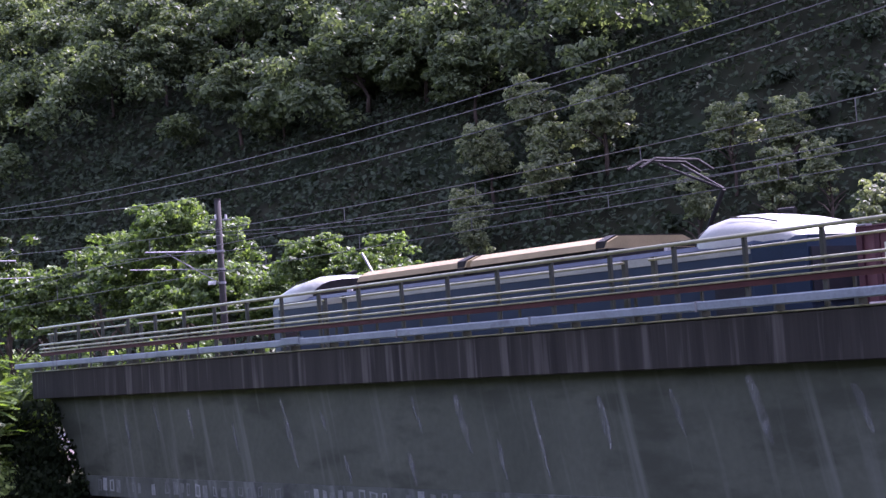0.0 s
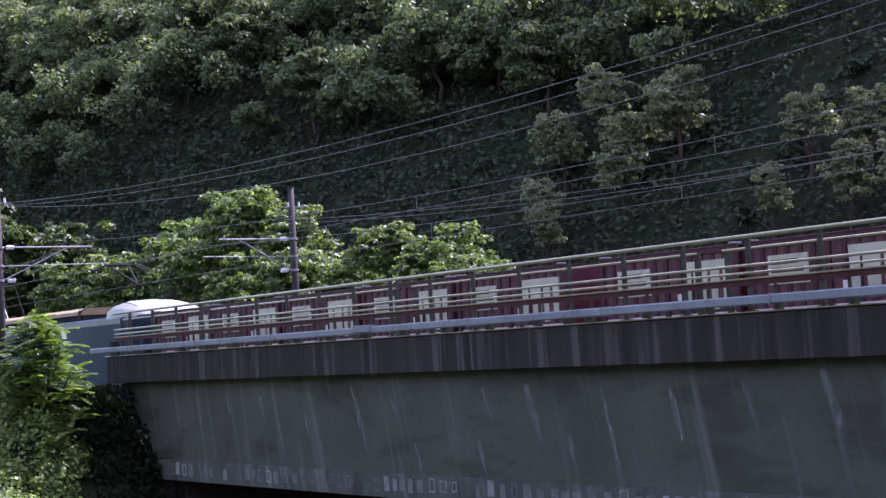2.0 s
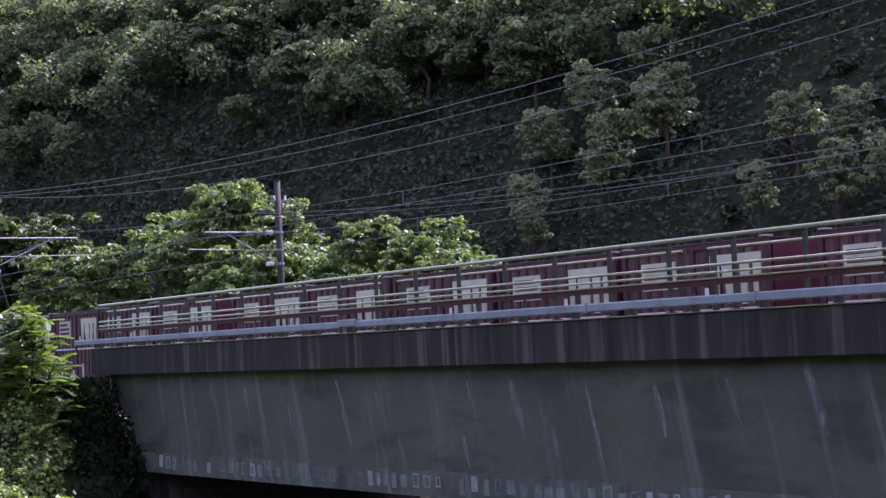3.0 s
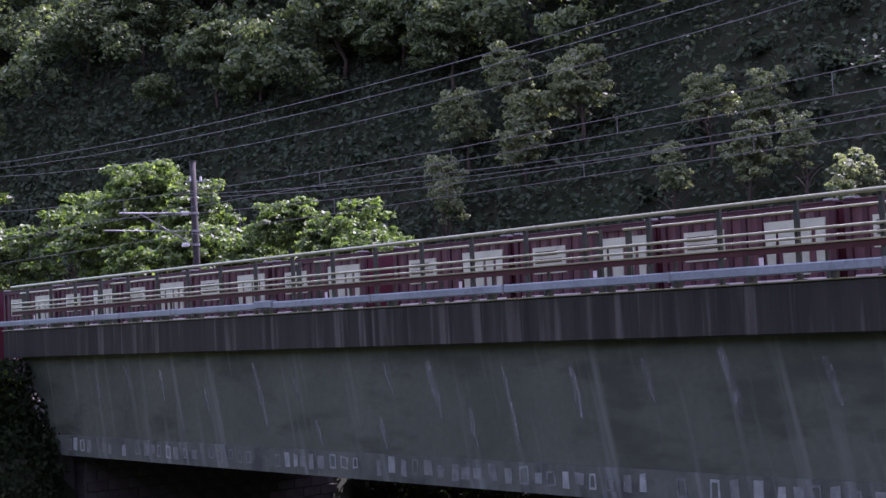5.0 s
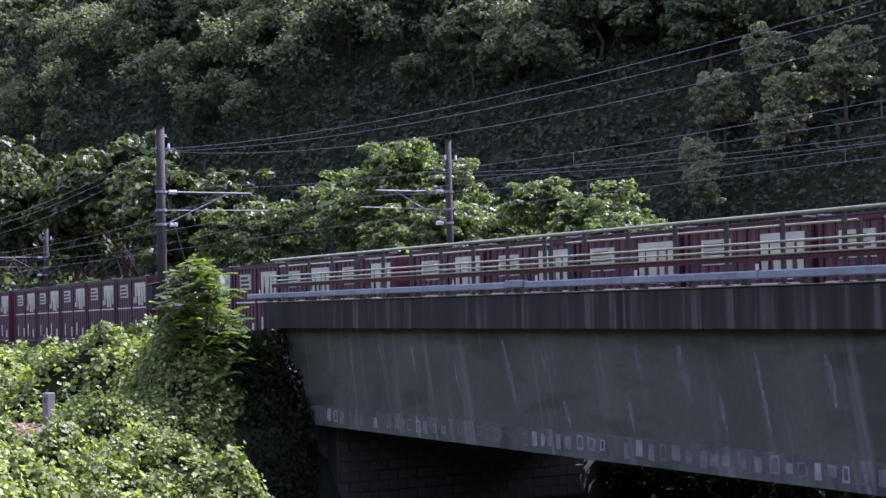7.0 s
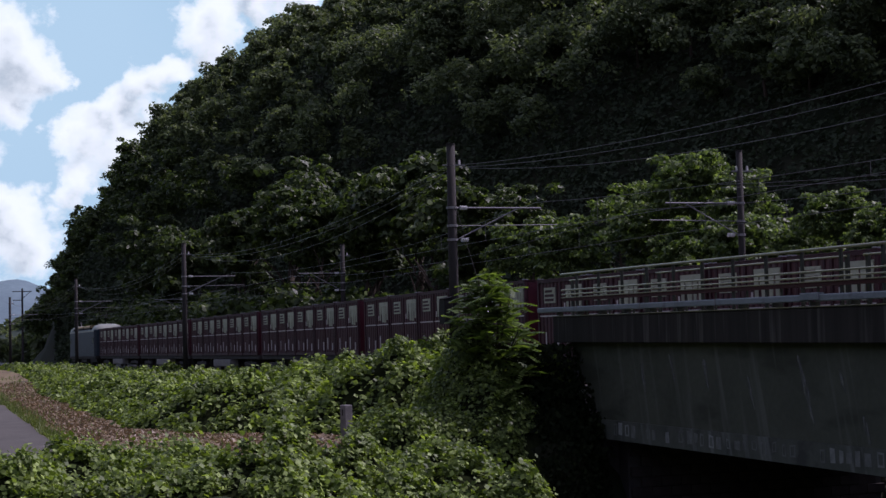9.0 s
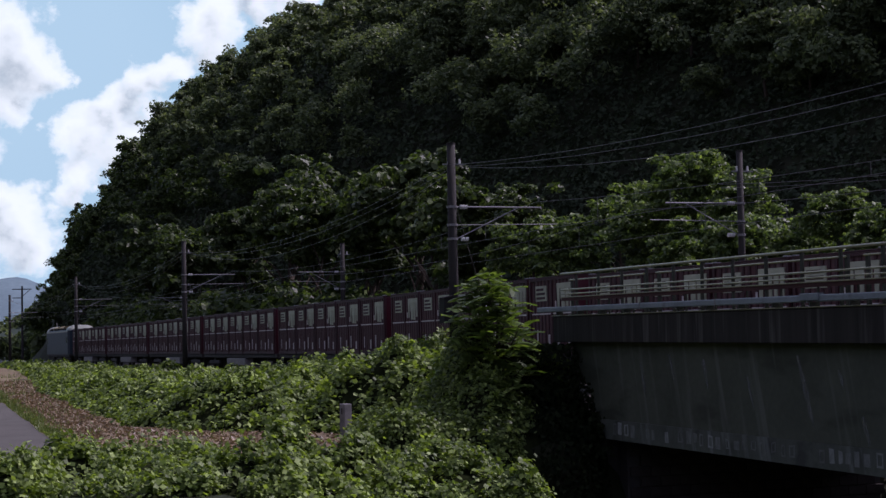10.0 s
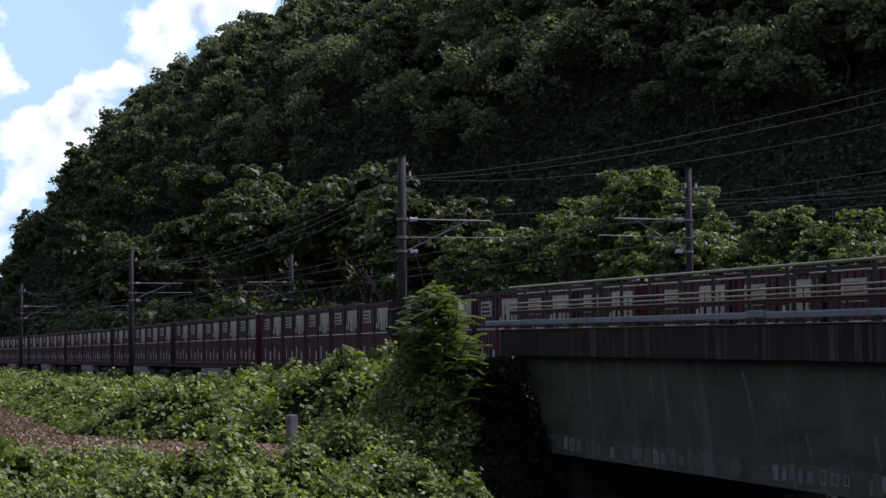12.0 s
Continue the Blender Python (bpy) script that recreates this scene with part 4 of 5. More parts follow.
    # a short locomotive: 16.5 m over the ends
    for o in e.children_recursive:
        if o.data is not wheel:
            o.data.transform(Matrix.Diagonal((0.95, 1, 1, 1)))
    return e


loco = locomotive()
wagons = [container_wagon()]
for k in range(9):
    wagons.append(copy_thing(wagons[0], pose(0, 0, 0)))


# ---- vegetation ----
def tree_meshes(kind, count, leaf_mat, radius, height, blobs, per_blob, leaf, **form):
    return [quads_mesh(kind, crown(radius, height, blobs, per_blob, leaf, **form), leaf_mat) for _ in range(count)]


CROWN_TREE = tree_meshes("crown", 5, LEAF_TREE, 2.7, 5.2, 120, 58, 0.21, flat=0.6, lobe=(0.09, 0.22), reach=0.98)
CROWN_HILL = tree_meshes("crown", 5, LEAF_HILL, 3.7, 7.2, 130, 76, 0.28, flat=0.7, lobe=(0.10, 0.25), reach=0.92)
CROWN_DARK = tree_meshes("crown", 4, LEAF_SHADE_TONE, 3.1, 8.0, 125, 62, 0.32, flat=0.6, lobe=(0.11, 0.25), reach=0.95)
CROWN_GREY = tree_meshes("crown", 4, LEAF_GREY, 2.6, 6.6, 100, 60, 0.22, flat=0.75, lobe=(0.10, 0.24), reach=0.95)


def trunk_mesh(h, r):
    b = Build()
    bend = [(rng.normal(0, 0.06) * h * q, rng.normal(0, 0.06) * h * q, h * q) for q in (0, 0.3, 0.6, 0.9)]
    b.tube(bend, r, 7, r * 0.45)
    for _ in range(6):
        a, z = rng.uniform(0, 6.28), h * rng.uniform(0.4, 0.8)
        L = h * rng.uniform(0.3, 0.5)
        b.tube([(0, 0, z), (math.cos(a) * L * 0.5, math.sin(a) * L * 0.5, z + L * 0.35), (math.cos(a) * L, math.sin(a) * L, z + L * 0.55)], r * 0.4, 5, r * 0.12)
    return b.mesh("trunk", BARK)


TRUNKS = [trunk_mesh(4.0, 0.16) for _ in range(3)]


def tree(x, y, top, size, crowns, label, group, k, squash=1.0):
    """A tree at x, y whose crown ends at height top; size scales the crown."""
    z = ground_z(x, y)
    t = thing("tree", pose(x, y, z, 0, 0, (k * 67) % 360), label, "tree", group)
    me = crowns[k % len(crowns)]
    tall = max(v.co.z for v in me.vertices)
    c = part("crown", me, None, t)
    c.scale = (size, size, size * squash)
    c.location.z = max(0.2, top - z - tall * size * squash)
    tr = part("trunk", TRUNKS[k % 3], BARK, t)
    hgt = max(1.2, (top - z) * 0.72) / 4.0
    tr.scale = (max(0.7, size), max(0.7, size), hgt)
    return t


# sunlit trees between the far track and the hill: x, y, height of the top, crown scale
ROW = [(-197, 31, 17.0, 1.7), (-182, 31, 14.5, 1.5), (-167, 31, 13.3, 1.45), (-152, 32, 14.2, 1.5), (-140, 34, 17.8, 1.55), (-133, 33, 15.5, 1.3), (-125, 33, 13.6, 1.3), (-116, 34, 14.3, 1.3),
       (-110, 33, 12.5, 1.2), (-104, 34, 14.2, 1.35), (-97, 33, 11.8, 1.2), (-90, 33, 10.4, 1.2), (-83, 34, 10.1, 0.8), (-78, 32, 7.8, 0.95), (-73.5, 32, 7.6, 0.9), (-71.8, 34, 9.1, 0.8)]
for k, (x, y, top, size) in enumerate(ROW):
    # Below x = -80 the crowns use leaves coloured as if shaded.
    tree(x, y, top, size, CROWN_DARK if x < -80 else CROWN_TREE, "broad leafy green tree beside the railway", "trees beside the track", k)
ROW = [(-67, 33, 8.3, 0.95), (-64, 34, 9.8, 0.95), (-61.5, 34.5, 8.8, 0.85), (-60, 32, 6.6, 0.85), (-56.5, 32.5, 6.4, 0.75), (-54.5, 33, 6.1, 0.75), (-51, 33, 6.9, 0.6), (-49, 33, 6.2, 0.6), (-46.5, 33, 6.5, 0.62), (-44.4, 32, 5.2, 0.55), (-42.3, 31.5, 4.8, 0.42)]
for k, (x, y, top, size) in enumerate(ROW):
    tree(x, y, top, size, CROWN_TREE, "sunlit bushy tree beside the railway", "trees beside the track", k + 2)
# greyish trees that catch the sun on the lower slope
ROW = [(-80.2, 63.9, 4.9, 0.62), (-79, 62.7, 3.9, 0.5), (-82.3, 67.6, 0, 0.75), (-76.5, 67.5, 0, 0.9), (-73.6, 69.9, 0, 0.95), (-80.6, 70.3, 0, 0.85), (-62.6, 69.4, 0, 0.6), (-58.3, 69.2, 0, 0.6), (-57.5, 66.6, 0, 0.65), (-53.7, 66.6, 0, 0.55), (-49.5, 64.7, 0, 0.6), (-62.2, 65.8, 0, 0.5)]
for k, (x, y, _, size) in enumerate(ROW):
    tree(x, y, ground_z(x, y) + 6.0, size * 1.15, CROWN_GREY, "grey-green tree catching the sun on the slope", "trees on the lower slope", k)
# larger trees of the hillside that stand out singly
ROW = [(-101.9, 71.6, 1.25), (-96, 73, 1.2), (-91, 74, 1.1), (-114.9, 68, 1.1), (-109.7, 68.8, 0.8), (-146.6, 62.8, 1.3), (-152, 60, 1.1), (-136, 66.8, 0.9), (-129.7, 69.1, 1.0), (-88.6, 71.7, 0.95), (-124, 74, 1.2), (-140, 72, 1.2), (-160, 62, 1.2), (-170, 60, 1.2), (-118, 79, 1.3), (-104, 80, 1.3)]
for k, (x, y, size) in enumerate(ROW):
    tree(x, y, ground_z(x, y) + 7.5, size, CROWN_HILL, "tall dark green tree on the hillside", "trees on the hillside", k)

# the rest of the wood, past counting: a closed canopy on the upper slope; below its edge only scrub
def wood_edge(az_):
    """Elevation, seen from the path, at which the tall wood ends above the open scrub."""
    return lerp(az_, [5, 8, 12, 16, 20, 25, 28, 30, 33, 36, 40, 45, 48, 54], [0, 1.0, 5.0, 6.6, 7.4, 7.6, 8.8, 7.6, 7.6, 8.8, 9.2, 9.8, 11.2, 11.8])


parts_, shady_, bushes_ = [], [], []
x = -430.0
while x < -20:
    step = lerp(-x, [40, 150, 300, 430], [4.0, 4.6, 4.8, 7.0])
    y = hill_foot(x) - 2
    while y < hill_foot(x) + 95:
        px, py = x + rng.uniform(-0.5, 0.5) * step, y + rng.uniform(-0.5, 0.5) * step
        az_, r = math.degrees(math.atan2(py, -px)), math.hypot(px, py)
        gz, base = ground_z(px, py), rng.uniform(0.6, 4.5)
        el_ = math.degrees(math.atan2(gz + base + 1.5 - 2, r))
        if 4.6 < az_ < 57 and el_ < 15.0 and (px < -230 or py > hill_foot(px)) and el_ > wood_edge(az_) + rng.normal(0, 0.35):
            far = r > 190
            wide = rng.uniform(2.4, 4.2) if far else rng.uniform(2.6, 5.2)
            cr = crown(wide, wide * rng.uniform(1.3, 1.7), 16 if far else 34, 36 if far else 34, 0.46 if far else 0.36, base=base, lobe=(0.14, 0.32), reach=0.88)
            cr += np.array([px, py, gz], dtype=np.float32)
            # Low crowns at small bearings get the leaf colour that carries shade.
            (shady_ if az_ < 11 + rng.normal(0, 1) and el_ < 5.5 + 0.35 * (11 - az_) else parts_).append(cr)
        elif 20 < az_ < 57 and el_ > 1.5 and py > hill_foot(px) and rng.uniform() < 0.6:
            wide = rng.uniform(1.2, 2.8)
            bushes_.append(crown(wide, wide * 1.2, 9, 34, 0.3, base=-0.3, lobe=(0.2, 0.4)) + np.array([px, py, gz]))
        y += step * rng.uniform(0.8, 1.2)
    x += step * 0.9
wood = np.concatenate(parts_)
tagged(new("hillside_wood", quads_mesh("hillside_wood", wood, LEAF_HILL)), "dense dark green wood covering the steep hill", "wood", kind="stuff")
tagged(new("slope_bushes", quads_mesh("slope_bushes", np.concatenate(bushes_), LEAF_SCRUB)), "dull dark bushes among the scrub of the slope", "bushes", kind="stuff")
tagged(new("shade_toned_wood", quads_mesh("shade_toned_wood", np.concatenate(shady_), LEAF_SHADE_TONE)), "wood at the foot of the hill, shade put into its leaf colour", "wood", kind="stuff")

# low scrub that hides the forest floor
n_ = 215000
px = -330 + 318 * rng.uniform(0, 1, n_) ** 0.62
depth = 70 * rng.uniform(0, 1, n_) ** 1.5
foot = np.array([28.6 if v > -41 else min(hill_foot(v), 36.0) if v > -70 else hill_foot(v) for v in px])
py = foot + depth
ok = (np.degrees(np.arctan2(py, -px)) > 5.5) & (np.degrees(np.arctan2(py, -px)) < 57)
px, py = px[ok], py[ok]
gz = np.array([ground_z(a, c) for a, c in zip(px, py)])
lift = np.array([0.9 + 1.2 * noise.noise(Vector((a * 0.35, c * 0.35, 8.0))) for a, c in zip(px, py)])
ctr = np.stack([px, py, gz + np.maximum(0.1, lift) * rng.uniform(0.2, 1.1, len(px))], 1)
tagged(new("hillside_scrub", quads_mesh("hillside_scrub", leaves(ctr, np.tile([0, -0.4, 0.8], (len(px), 1)), np.interp(np.hypot(px, py), [60, 300], [0.27, 0.8]), 0.6), LEAF_SCRUB)), "low dark green scrub on the forest floor", "scrub", kind="stuff")

# undergrowth between the far track and the trees
near_, far_ = [], []
for k in range(860):
    px = -205 + 163 * (rng.uniform(0, 1) ** 0.75)
    py = track_y(px) + 7.2 + rng.uniform(0, 6.5)
    s = lerp(-px, [45, 70, 130, 200], [1.0, 1.3, 2.2, 2.6]) * rng.uniform(0.7, 1.2)
    cr = crown(1.5 * s, 2.2 * s, 6, 60 if px > -88 else 28, 0.22 if px > -88 else 0.48)
    cr += np.array([px, py, ground_z(px, py) + rng.uniform(0, 1.2) * s])
    # Beyond x = -88 the leaf colour itself carries the shade.
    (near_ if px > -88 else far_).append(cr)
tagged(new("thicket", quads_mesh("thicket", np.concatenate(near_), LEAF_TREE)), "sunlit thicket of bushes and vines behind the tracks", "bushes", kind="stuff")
tagged(new("dark_thicket", quads_mesh("dark_thicket", np.concatenate(far_), LEAF_SHADE_TONE)), "thicket under the trackside trees, shade put into its leaf colour", "bushes", kind="stuff")


def lumps(x, y, f=0.55):
    return noise.noise(Vector((x * f, y * f, 1.0))) + 0.5 * noise.noise(Vector((x * f * 2.3, y * f * 2.3, 5.0)))


def bank_front(x):
    return lerp(x, [-400, -166, -123, -100, -66, -55, -51.5, -46.0, -43], [15, 12.0, 9.5, 8.0, 6.8, 6.6, 8.0, 12.0, 14.0])


def bank_top(x, y):
    """Height of the vine cover on the railway bank."""
    f, yc = bank_front(x), track_y(x)
    e = smooth(f, f + lerp(x, [-85, -62, -50], [1.6, 3.2, 4.6]), y) * (1 - smooth(yc - 3.4, yc - 2.5, y))
    thick = lerp(x, [-170, -110, -80, -60, -50], [0.45, 0.5, 0.6, 1.0, 1.65])
    return ground_z(x, y) + e * (thick + lerp(x, [-110, -60], [0.55, 1.0]) * lumps(x, y, 0.36) + 0.55 * lumps(x, y, 1.0)) - 0.12


def hedge_top(x, y):
    """Vines in the foreground: a broad uneven mound."""
    u = (x + 34.2 - 0.18 * (y - 7)) / 4.2
    e = max(0.0, 1 - u * u) ** 0.5 * smooth(-6, -1, y) * (1 - smooth(12.2, 14.9, y))
    g = min(ground_z(x, y), -1.4)
    return g + e * (-0.85 - g + 1.05 * lumps(x, y, 0.42) + 0.62 * lumps(x, y, 1.15))


def thicket_top(x, y):
    """Tall tangle against the end of the bridge, falling away below it."""
    g = ground_z(x, y)
    a = math.exp(-((x + 43.6) / 2.4) ** 2 - ((y - 15.7) / 1.05) ** 2) * 3.0
    c = smooth(-44.4, -42.8, x) * (1 - smooth(-39.8, -38.2, x)) * smooth(11.0, 13.0, y) * (1 - smooth(-0.9, 0.1, y + 0.408 * x)) * (0.9 + 0.5 * lumps(x, y, 0.6))
    return g + max(a * (1 + 0.25 * lumps(x, y, 0.8)), c) - 0.1


def vines(name, top, x0, x1, y0, y1, step, count, leaf, label, cut=0.3, mat=None, gap=-0.03):
    """A bank of vines: leaves all over a rumpled sheet coloured as gap shade."""
    v = thing(name, pose(0, 0, 0), label, "vines", kind="stuff")
    me = grid_mesh("tangle", np.arange(x0, x1 + step, step), np.arange(y0, y1 + step, step), lambda x, y: top(x, y) - 0.26, VINE_GAP_SHADE)
    part("tangle", me, VINE_GAP_SHADE, v, "rumpled sheet under the leaves, coloured as dark as shaded gaps")
    pts, nrm, size = [], [], []
    tries = 0
    while len(pts) < count and tries < count * 3:
        tries += 1
        # denser where it is nearer to the camera
        x = x1 - (x1 - x0) * rng.uniform(0, 1) ** 1.5
        y = rng.uniform(y0, y1)
        z = top(x, y)
        if z - ground_z(x, y) < cut or (noise.noise(Vector((x * 1.3, y * 1.3, 12.0))) + 0.6 * noise.noise(Vector((x * 2.9, y * 2.9, 3.0))) < gap and rng.uniform() < 0.9):
            continue
        dzx, dzy = (top(x + 0.15, y) - z) / 0.15, (top(x, y + 0.15) - z) / 0.15
        n = np.array([-dzx, -dzy, 1.0])
        n /= np.linalg.norm(n)
        rep = min(8, int(2 + rng.uniform() + 1.2 * math.hypot(dzx, dzy)))
        for _ in range(rep):
            pts.append(np.array([x, y, z]) + n * rng.uniform(-0.20, 0.12) + rng.normal(0, 0.08, 3))
            nrm.append(n * 0.8 + np.array([0, 0.05, 0.35]))
            size.append(leaf * lerp(math.hypot(x, y), [35, 60, 120, 200], [1, 1.05, 1.45, 2.0]))
    part("leaves", quads_mesh("leaves", leaves(np.array(pts), np.array(nrm), np.array(size), 0.38, 0.45, 1.05), mat or LEAF_KUDZU), None, v)
    return v


vines("vine_bank", bank_top, -215, -42.5, 6, 19.6, 0.6, 115000, 0.165, "sunlit green vines smothering the railway bank", cut=0.06, gap=-0.05)
vines("vine_hedge", hedge_top, -39.5, -28.5, -5, 15.5, 0.35, 76000, 0.122, "broad-leaved green vines in a sprawling mound", cut=0.12, gap=0.04)
vines("vine_thicket", thicket_top, -48, -37.5, 10.8, 17.8, 0.35, 26000, 0.12, "tall tangle of vines against the bridge end", gap=-0.15)

# sunlit scrub beyond the bridge, seen beneath it
for k, (x, y) in enumerate(((-47, 39), (-43.5, 38), (-32.5, 38.5), (-29, 38.2))):
    sh = thing("shrub", pose(x, y, ground_z(x, y) - 0.3, 0, 0, 50 * k), "sunlit green shrub beyond the bridge", "shrub", "shrubs beyond the bridge")
    part("crown", CROWN_TREE[k % 5], None, sh).scale = (0.8, 0.8, 0.5)
    part("stem", TRUNKS[k % 3], BARK, sh).scale = (0.4, 0.4, 0.3)

# creeper hanging over the end of the girder; near-black leaves stand for shade
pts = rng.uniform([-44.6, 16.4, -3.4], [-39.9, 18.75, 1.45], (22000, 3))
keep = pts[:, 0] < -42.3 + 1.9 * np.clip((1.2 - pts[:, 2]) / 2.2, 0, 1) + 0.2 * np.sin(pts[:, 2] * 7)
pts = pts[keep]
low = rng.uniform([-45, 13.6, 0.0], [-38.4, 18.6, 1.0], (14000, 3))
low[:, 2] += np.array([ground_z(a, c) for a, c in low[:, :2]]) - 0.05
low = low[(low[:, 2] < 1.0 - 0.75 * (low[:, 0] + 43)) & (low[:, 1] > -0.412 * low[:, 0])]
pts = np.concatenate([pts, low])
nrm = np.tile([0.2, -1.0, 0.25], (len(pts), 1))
tagged(new("creeper", quads_mesh("creeper", leaves(pts, nrm, 0.15, 0.5, 0.35, 1.05), LEAF_CREEPER_SHADE)), "creeper hanging over the girder end, shade put into its colour", "creeper", kind="stuff")

# Leaves added beyond the bridge; their near-black colour stands for shade.
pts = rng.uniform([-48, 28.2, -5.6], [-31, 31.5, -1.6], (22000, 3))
tagged(new("shade_leaf_bank", quads_mesh("shade_leaf_bank", leaves(pts, np.tile([0, -0.8, 0.4], (len(pts), 1)), 0.26, 0.6), LEAF_CREEPER_SHADE)), "near-black leaves added beyond the bridge to stand for shade", "ivy", kind="stuff")

# sapling with long feathered leaves above the thicket
sap = thing("sapling", pose(-43.2, 16.4, -0.6), "fresh green sapling with long feathered leaves", "sapling")
lf = []
for k in range(40):
    a, up_ = k * 2.4, 4.15 - 3.6 * k / 39
    out = 2.0 * math.sqrt(max(0.0, 1 - (abs(up_ - 0.9) / 3.35) ** 2)) * (0.55 + 0.45 * math.sin(k * 1.7) ** 2)
    tip = np.array([out * math.cos(a) + (0.3 if k > 3 else 0.0), 0.5 * out * math.sin(a) - 0.2, up_])
    part("stem" if k == 0 else "branch", Build().tube([(0, 0, 0), tuple(tip * [0.35, 0.35, 0.6]), tuple(tip)], 0.035, 6, 0.012), BARK, sap)
    for q in range(11):
        an, el_ = rng.uniform(0, 6.28), rng.uniform(-0.25, 0.75)
        d = np.array([math.cos(an) * math.cos(el_), math.sin(an) * math.cos(el_), math.sin(el_)])
        L = rng.uniform(0.4, 0.8)
        base = tip * rng.uniform(0.86, 1.0)
        side = np.cross(d, [0, 0, 1])
        for j in range(1, 9):
            c = base + d * L * j / 8 - np.array([0, 0, 0.28 * L * (j / 8) ** 2])
            for s in (-1, 1):
                w = side * s
                p0, p1 = c, c + w * 0.23 + d * 0.07 - np.array([0, 0, 0.06])
                m_ = (p0 + p1) / 2
                lf.append([p0, m_ + d * 0.058, p1, m_ - d * 0.058])
part("foliage", quads_mesh("foliage", np.array(lf), LEAF_SAP), None, sap)

# grass along the verge
pts = []
for k in range(7000):
    x = -40 - 110 * rng.uniform(0, 1) ** 1.6
    e = 4.6 - 0.02 * (x + 50)
    y = e + abs(rng.normal(0, 0.35)) if rng.uniform() < 0.8 else rng.uniform(e, e + 5)
    if y > bank_front(x) + 0.6:
        continue
    pts.append((x, y, ground_z(x, y) + 0.05))
pts = np.array(pts)
h = rng.uniform(0.05, 0.18, len(pts)) * np.interp(-pts[:, 0], [40, 150], [0.8, 1.6])
ang = rng.uniform(0, math.pi, len(pts))
w = np.stack([np.cos(ang), np.sin(ang), np.zeros(len(pts))], 1) * 0.03
up = np.stack([rng.normal(0, 0.35, len(pts)) * h, rng.normal(0, 0.35, len(pts)) * h, h], 1)
tagged(new("grass", quads_mesh("grass", np.stack([pts - w, pts + w, pts + up + w * 0.2, pts + up - w * 0.2], 1), GRASS)), "tufts of green and straw-coloured grass along the path", "grass", kind="stuff")

pts = []
for k in range(16000):
    x = -38 - 90 * rng.uniform(0, 1) ** 1.8
    e = 4.6 - 0.02 * (x + 50)
    y = rng.uniform(e + 0.3, max(e + 1, bank_front(x) + 0.8))
    pts.append((x, y, ground_z(x, y) + 0.05))
pts = np.array(pts)
tagged(new("dry_litter", quads_mesh("dry_litter", leaves(pts, np.tile([0, 0, 1.0], (len(pts), 1)), 0.12, 0.7, 0.3, 1.8), STRAW)), "scattered straw and dead leaves on the verge", "litter", kind="stuff")

# ---- small things ----
marker = thing("distance_marker", pose(-45.4, 12.6, ground_z(-45.4, 12.6) - 0.05, 0, 0, 20), "short weathered concrete railway marker post", "marker post")
bars(part("post", Build().box(-0.13, 0.13, -0.13, 0.13, 0, 1.02), STONE, marker), 0.02, 2)
part("figure", Build().box(-0.02, 0.02, -0.137, -0.131, 0.72, 0.9), DARK, marker, "dark painted figure")
box_ = thing("signal_box", pose(-51.6, 17.92, 1.0), "dark steel switch box fixed to the pole", "switch box")
bars(part("case", Build().box(-0.28, 0.28, -0.17, 0.12, 1.15, 2.0), DARK, box_), 0.015)
part("hood", Build().prism([(-0.22, 2.003), (0.15, 2.003), (0.15, 2.08)], "x", -0.32, 0.32), DARK, box_)

far_pole = thing("gantry_pole", pose(-290, 22.3, track_z(-290)), "slim dark line pole with a cross arm", "pole")
part("shaft", Build().tube([(0, 0, 0), (0, 0, 12.7)], 0.22, 8, 0.15), CHASSIS, far_pole)
part("cross_arm", Build().box(-0.06, 0.06, -1.7, 1.6, 12.1, 12.24).box(-0.05, 0.05, -1.6, 0.1, 10.6, 10.72), CHASSIS, far_pole)
part("brace", Build().tube([(0, 0.0, 10.9), (0, 1.35, 12.1)], 0.05, 6), CHASSIS, far_pole)
part("bracket_arm", Build().tube([(0, -3.2, 7.4), (0, 0, 7.7)], 0.05, 6), CHASSIS, far_pole)

# unseen slope added behind the camera to cut the low skylight
def skylight_screen(x, y):
    d = max(0.0, -55 - y)
    return ground_z(x, -55) - 0.3 + 0.62 * min(d, 130) + 2.5 * noise.noise(Vector((x * 0.03, y * 0.03, 9.0))) * min(1, d / 10)


tagged(new("skylight_screen_slope", grid_mesh("skylight_screen_slope", np.arange(-300, 301, 15.0), np.arange(-240, -50, 10.0), skylight_screen, HILLSOIL)), "unseen slope added behind the viewer to cut low skylight", "hillside", kind="structure")

# open sky far behind the valley's end
vs, fs = [], []
for i in range(25):
    a = math.radians(-25 + 55 * i / 24)
    for k in range(9):
        e_ = math.radians(-1 + 26 * k / 8)
        vs.append((-4300 * math.cos(a) * math.cos(e_), 4300 * math.sin(a) * math.cos(e_), 4300 * math.sin(e_)))
fs = [(i * 9 + k, i * 9 + 9 + k, i * 9 + 10 + k, i * 9 + 1 + k) for i in range(24) for k in range(8)]
me = bpy.data.meshes.new("backdrop")
me.from_pydata(vs, [], fs)
me.materials.append(BACKSKY)
tagged(new("backdrop", me), "pale blue sky with white cumulus clouds", "sky", kind="structure")

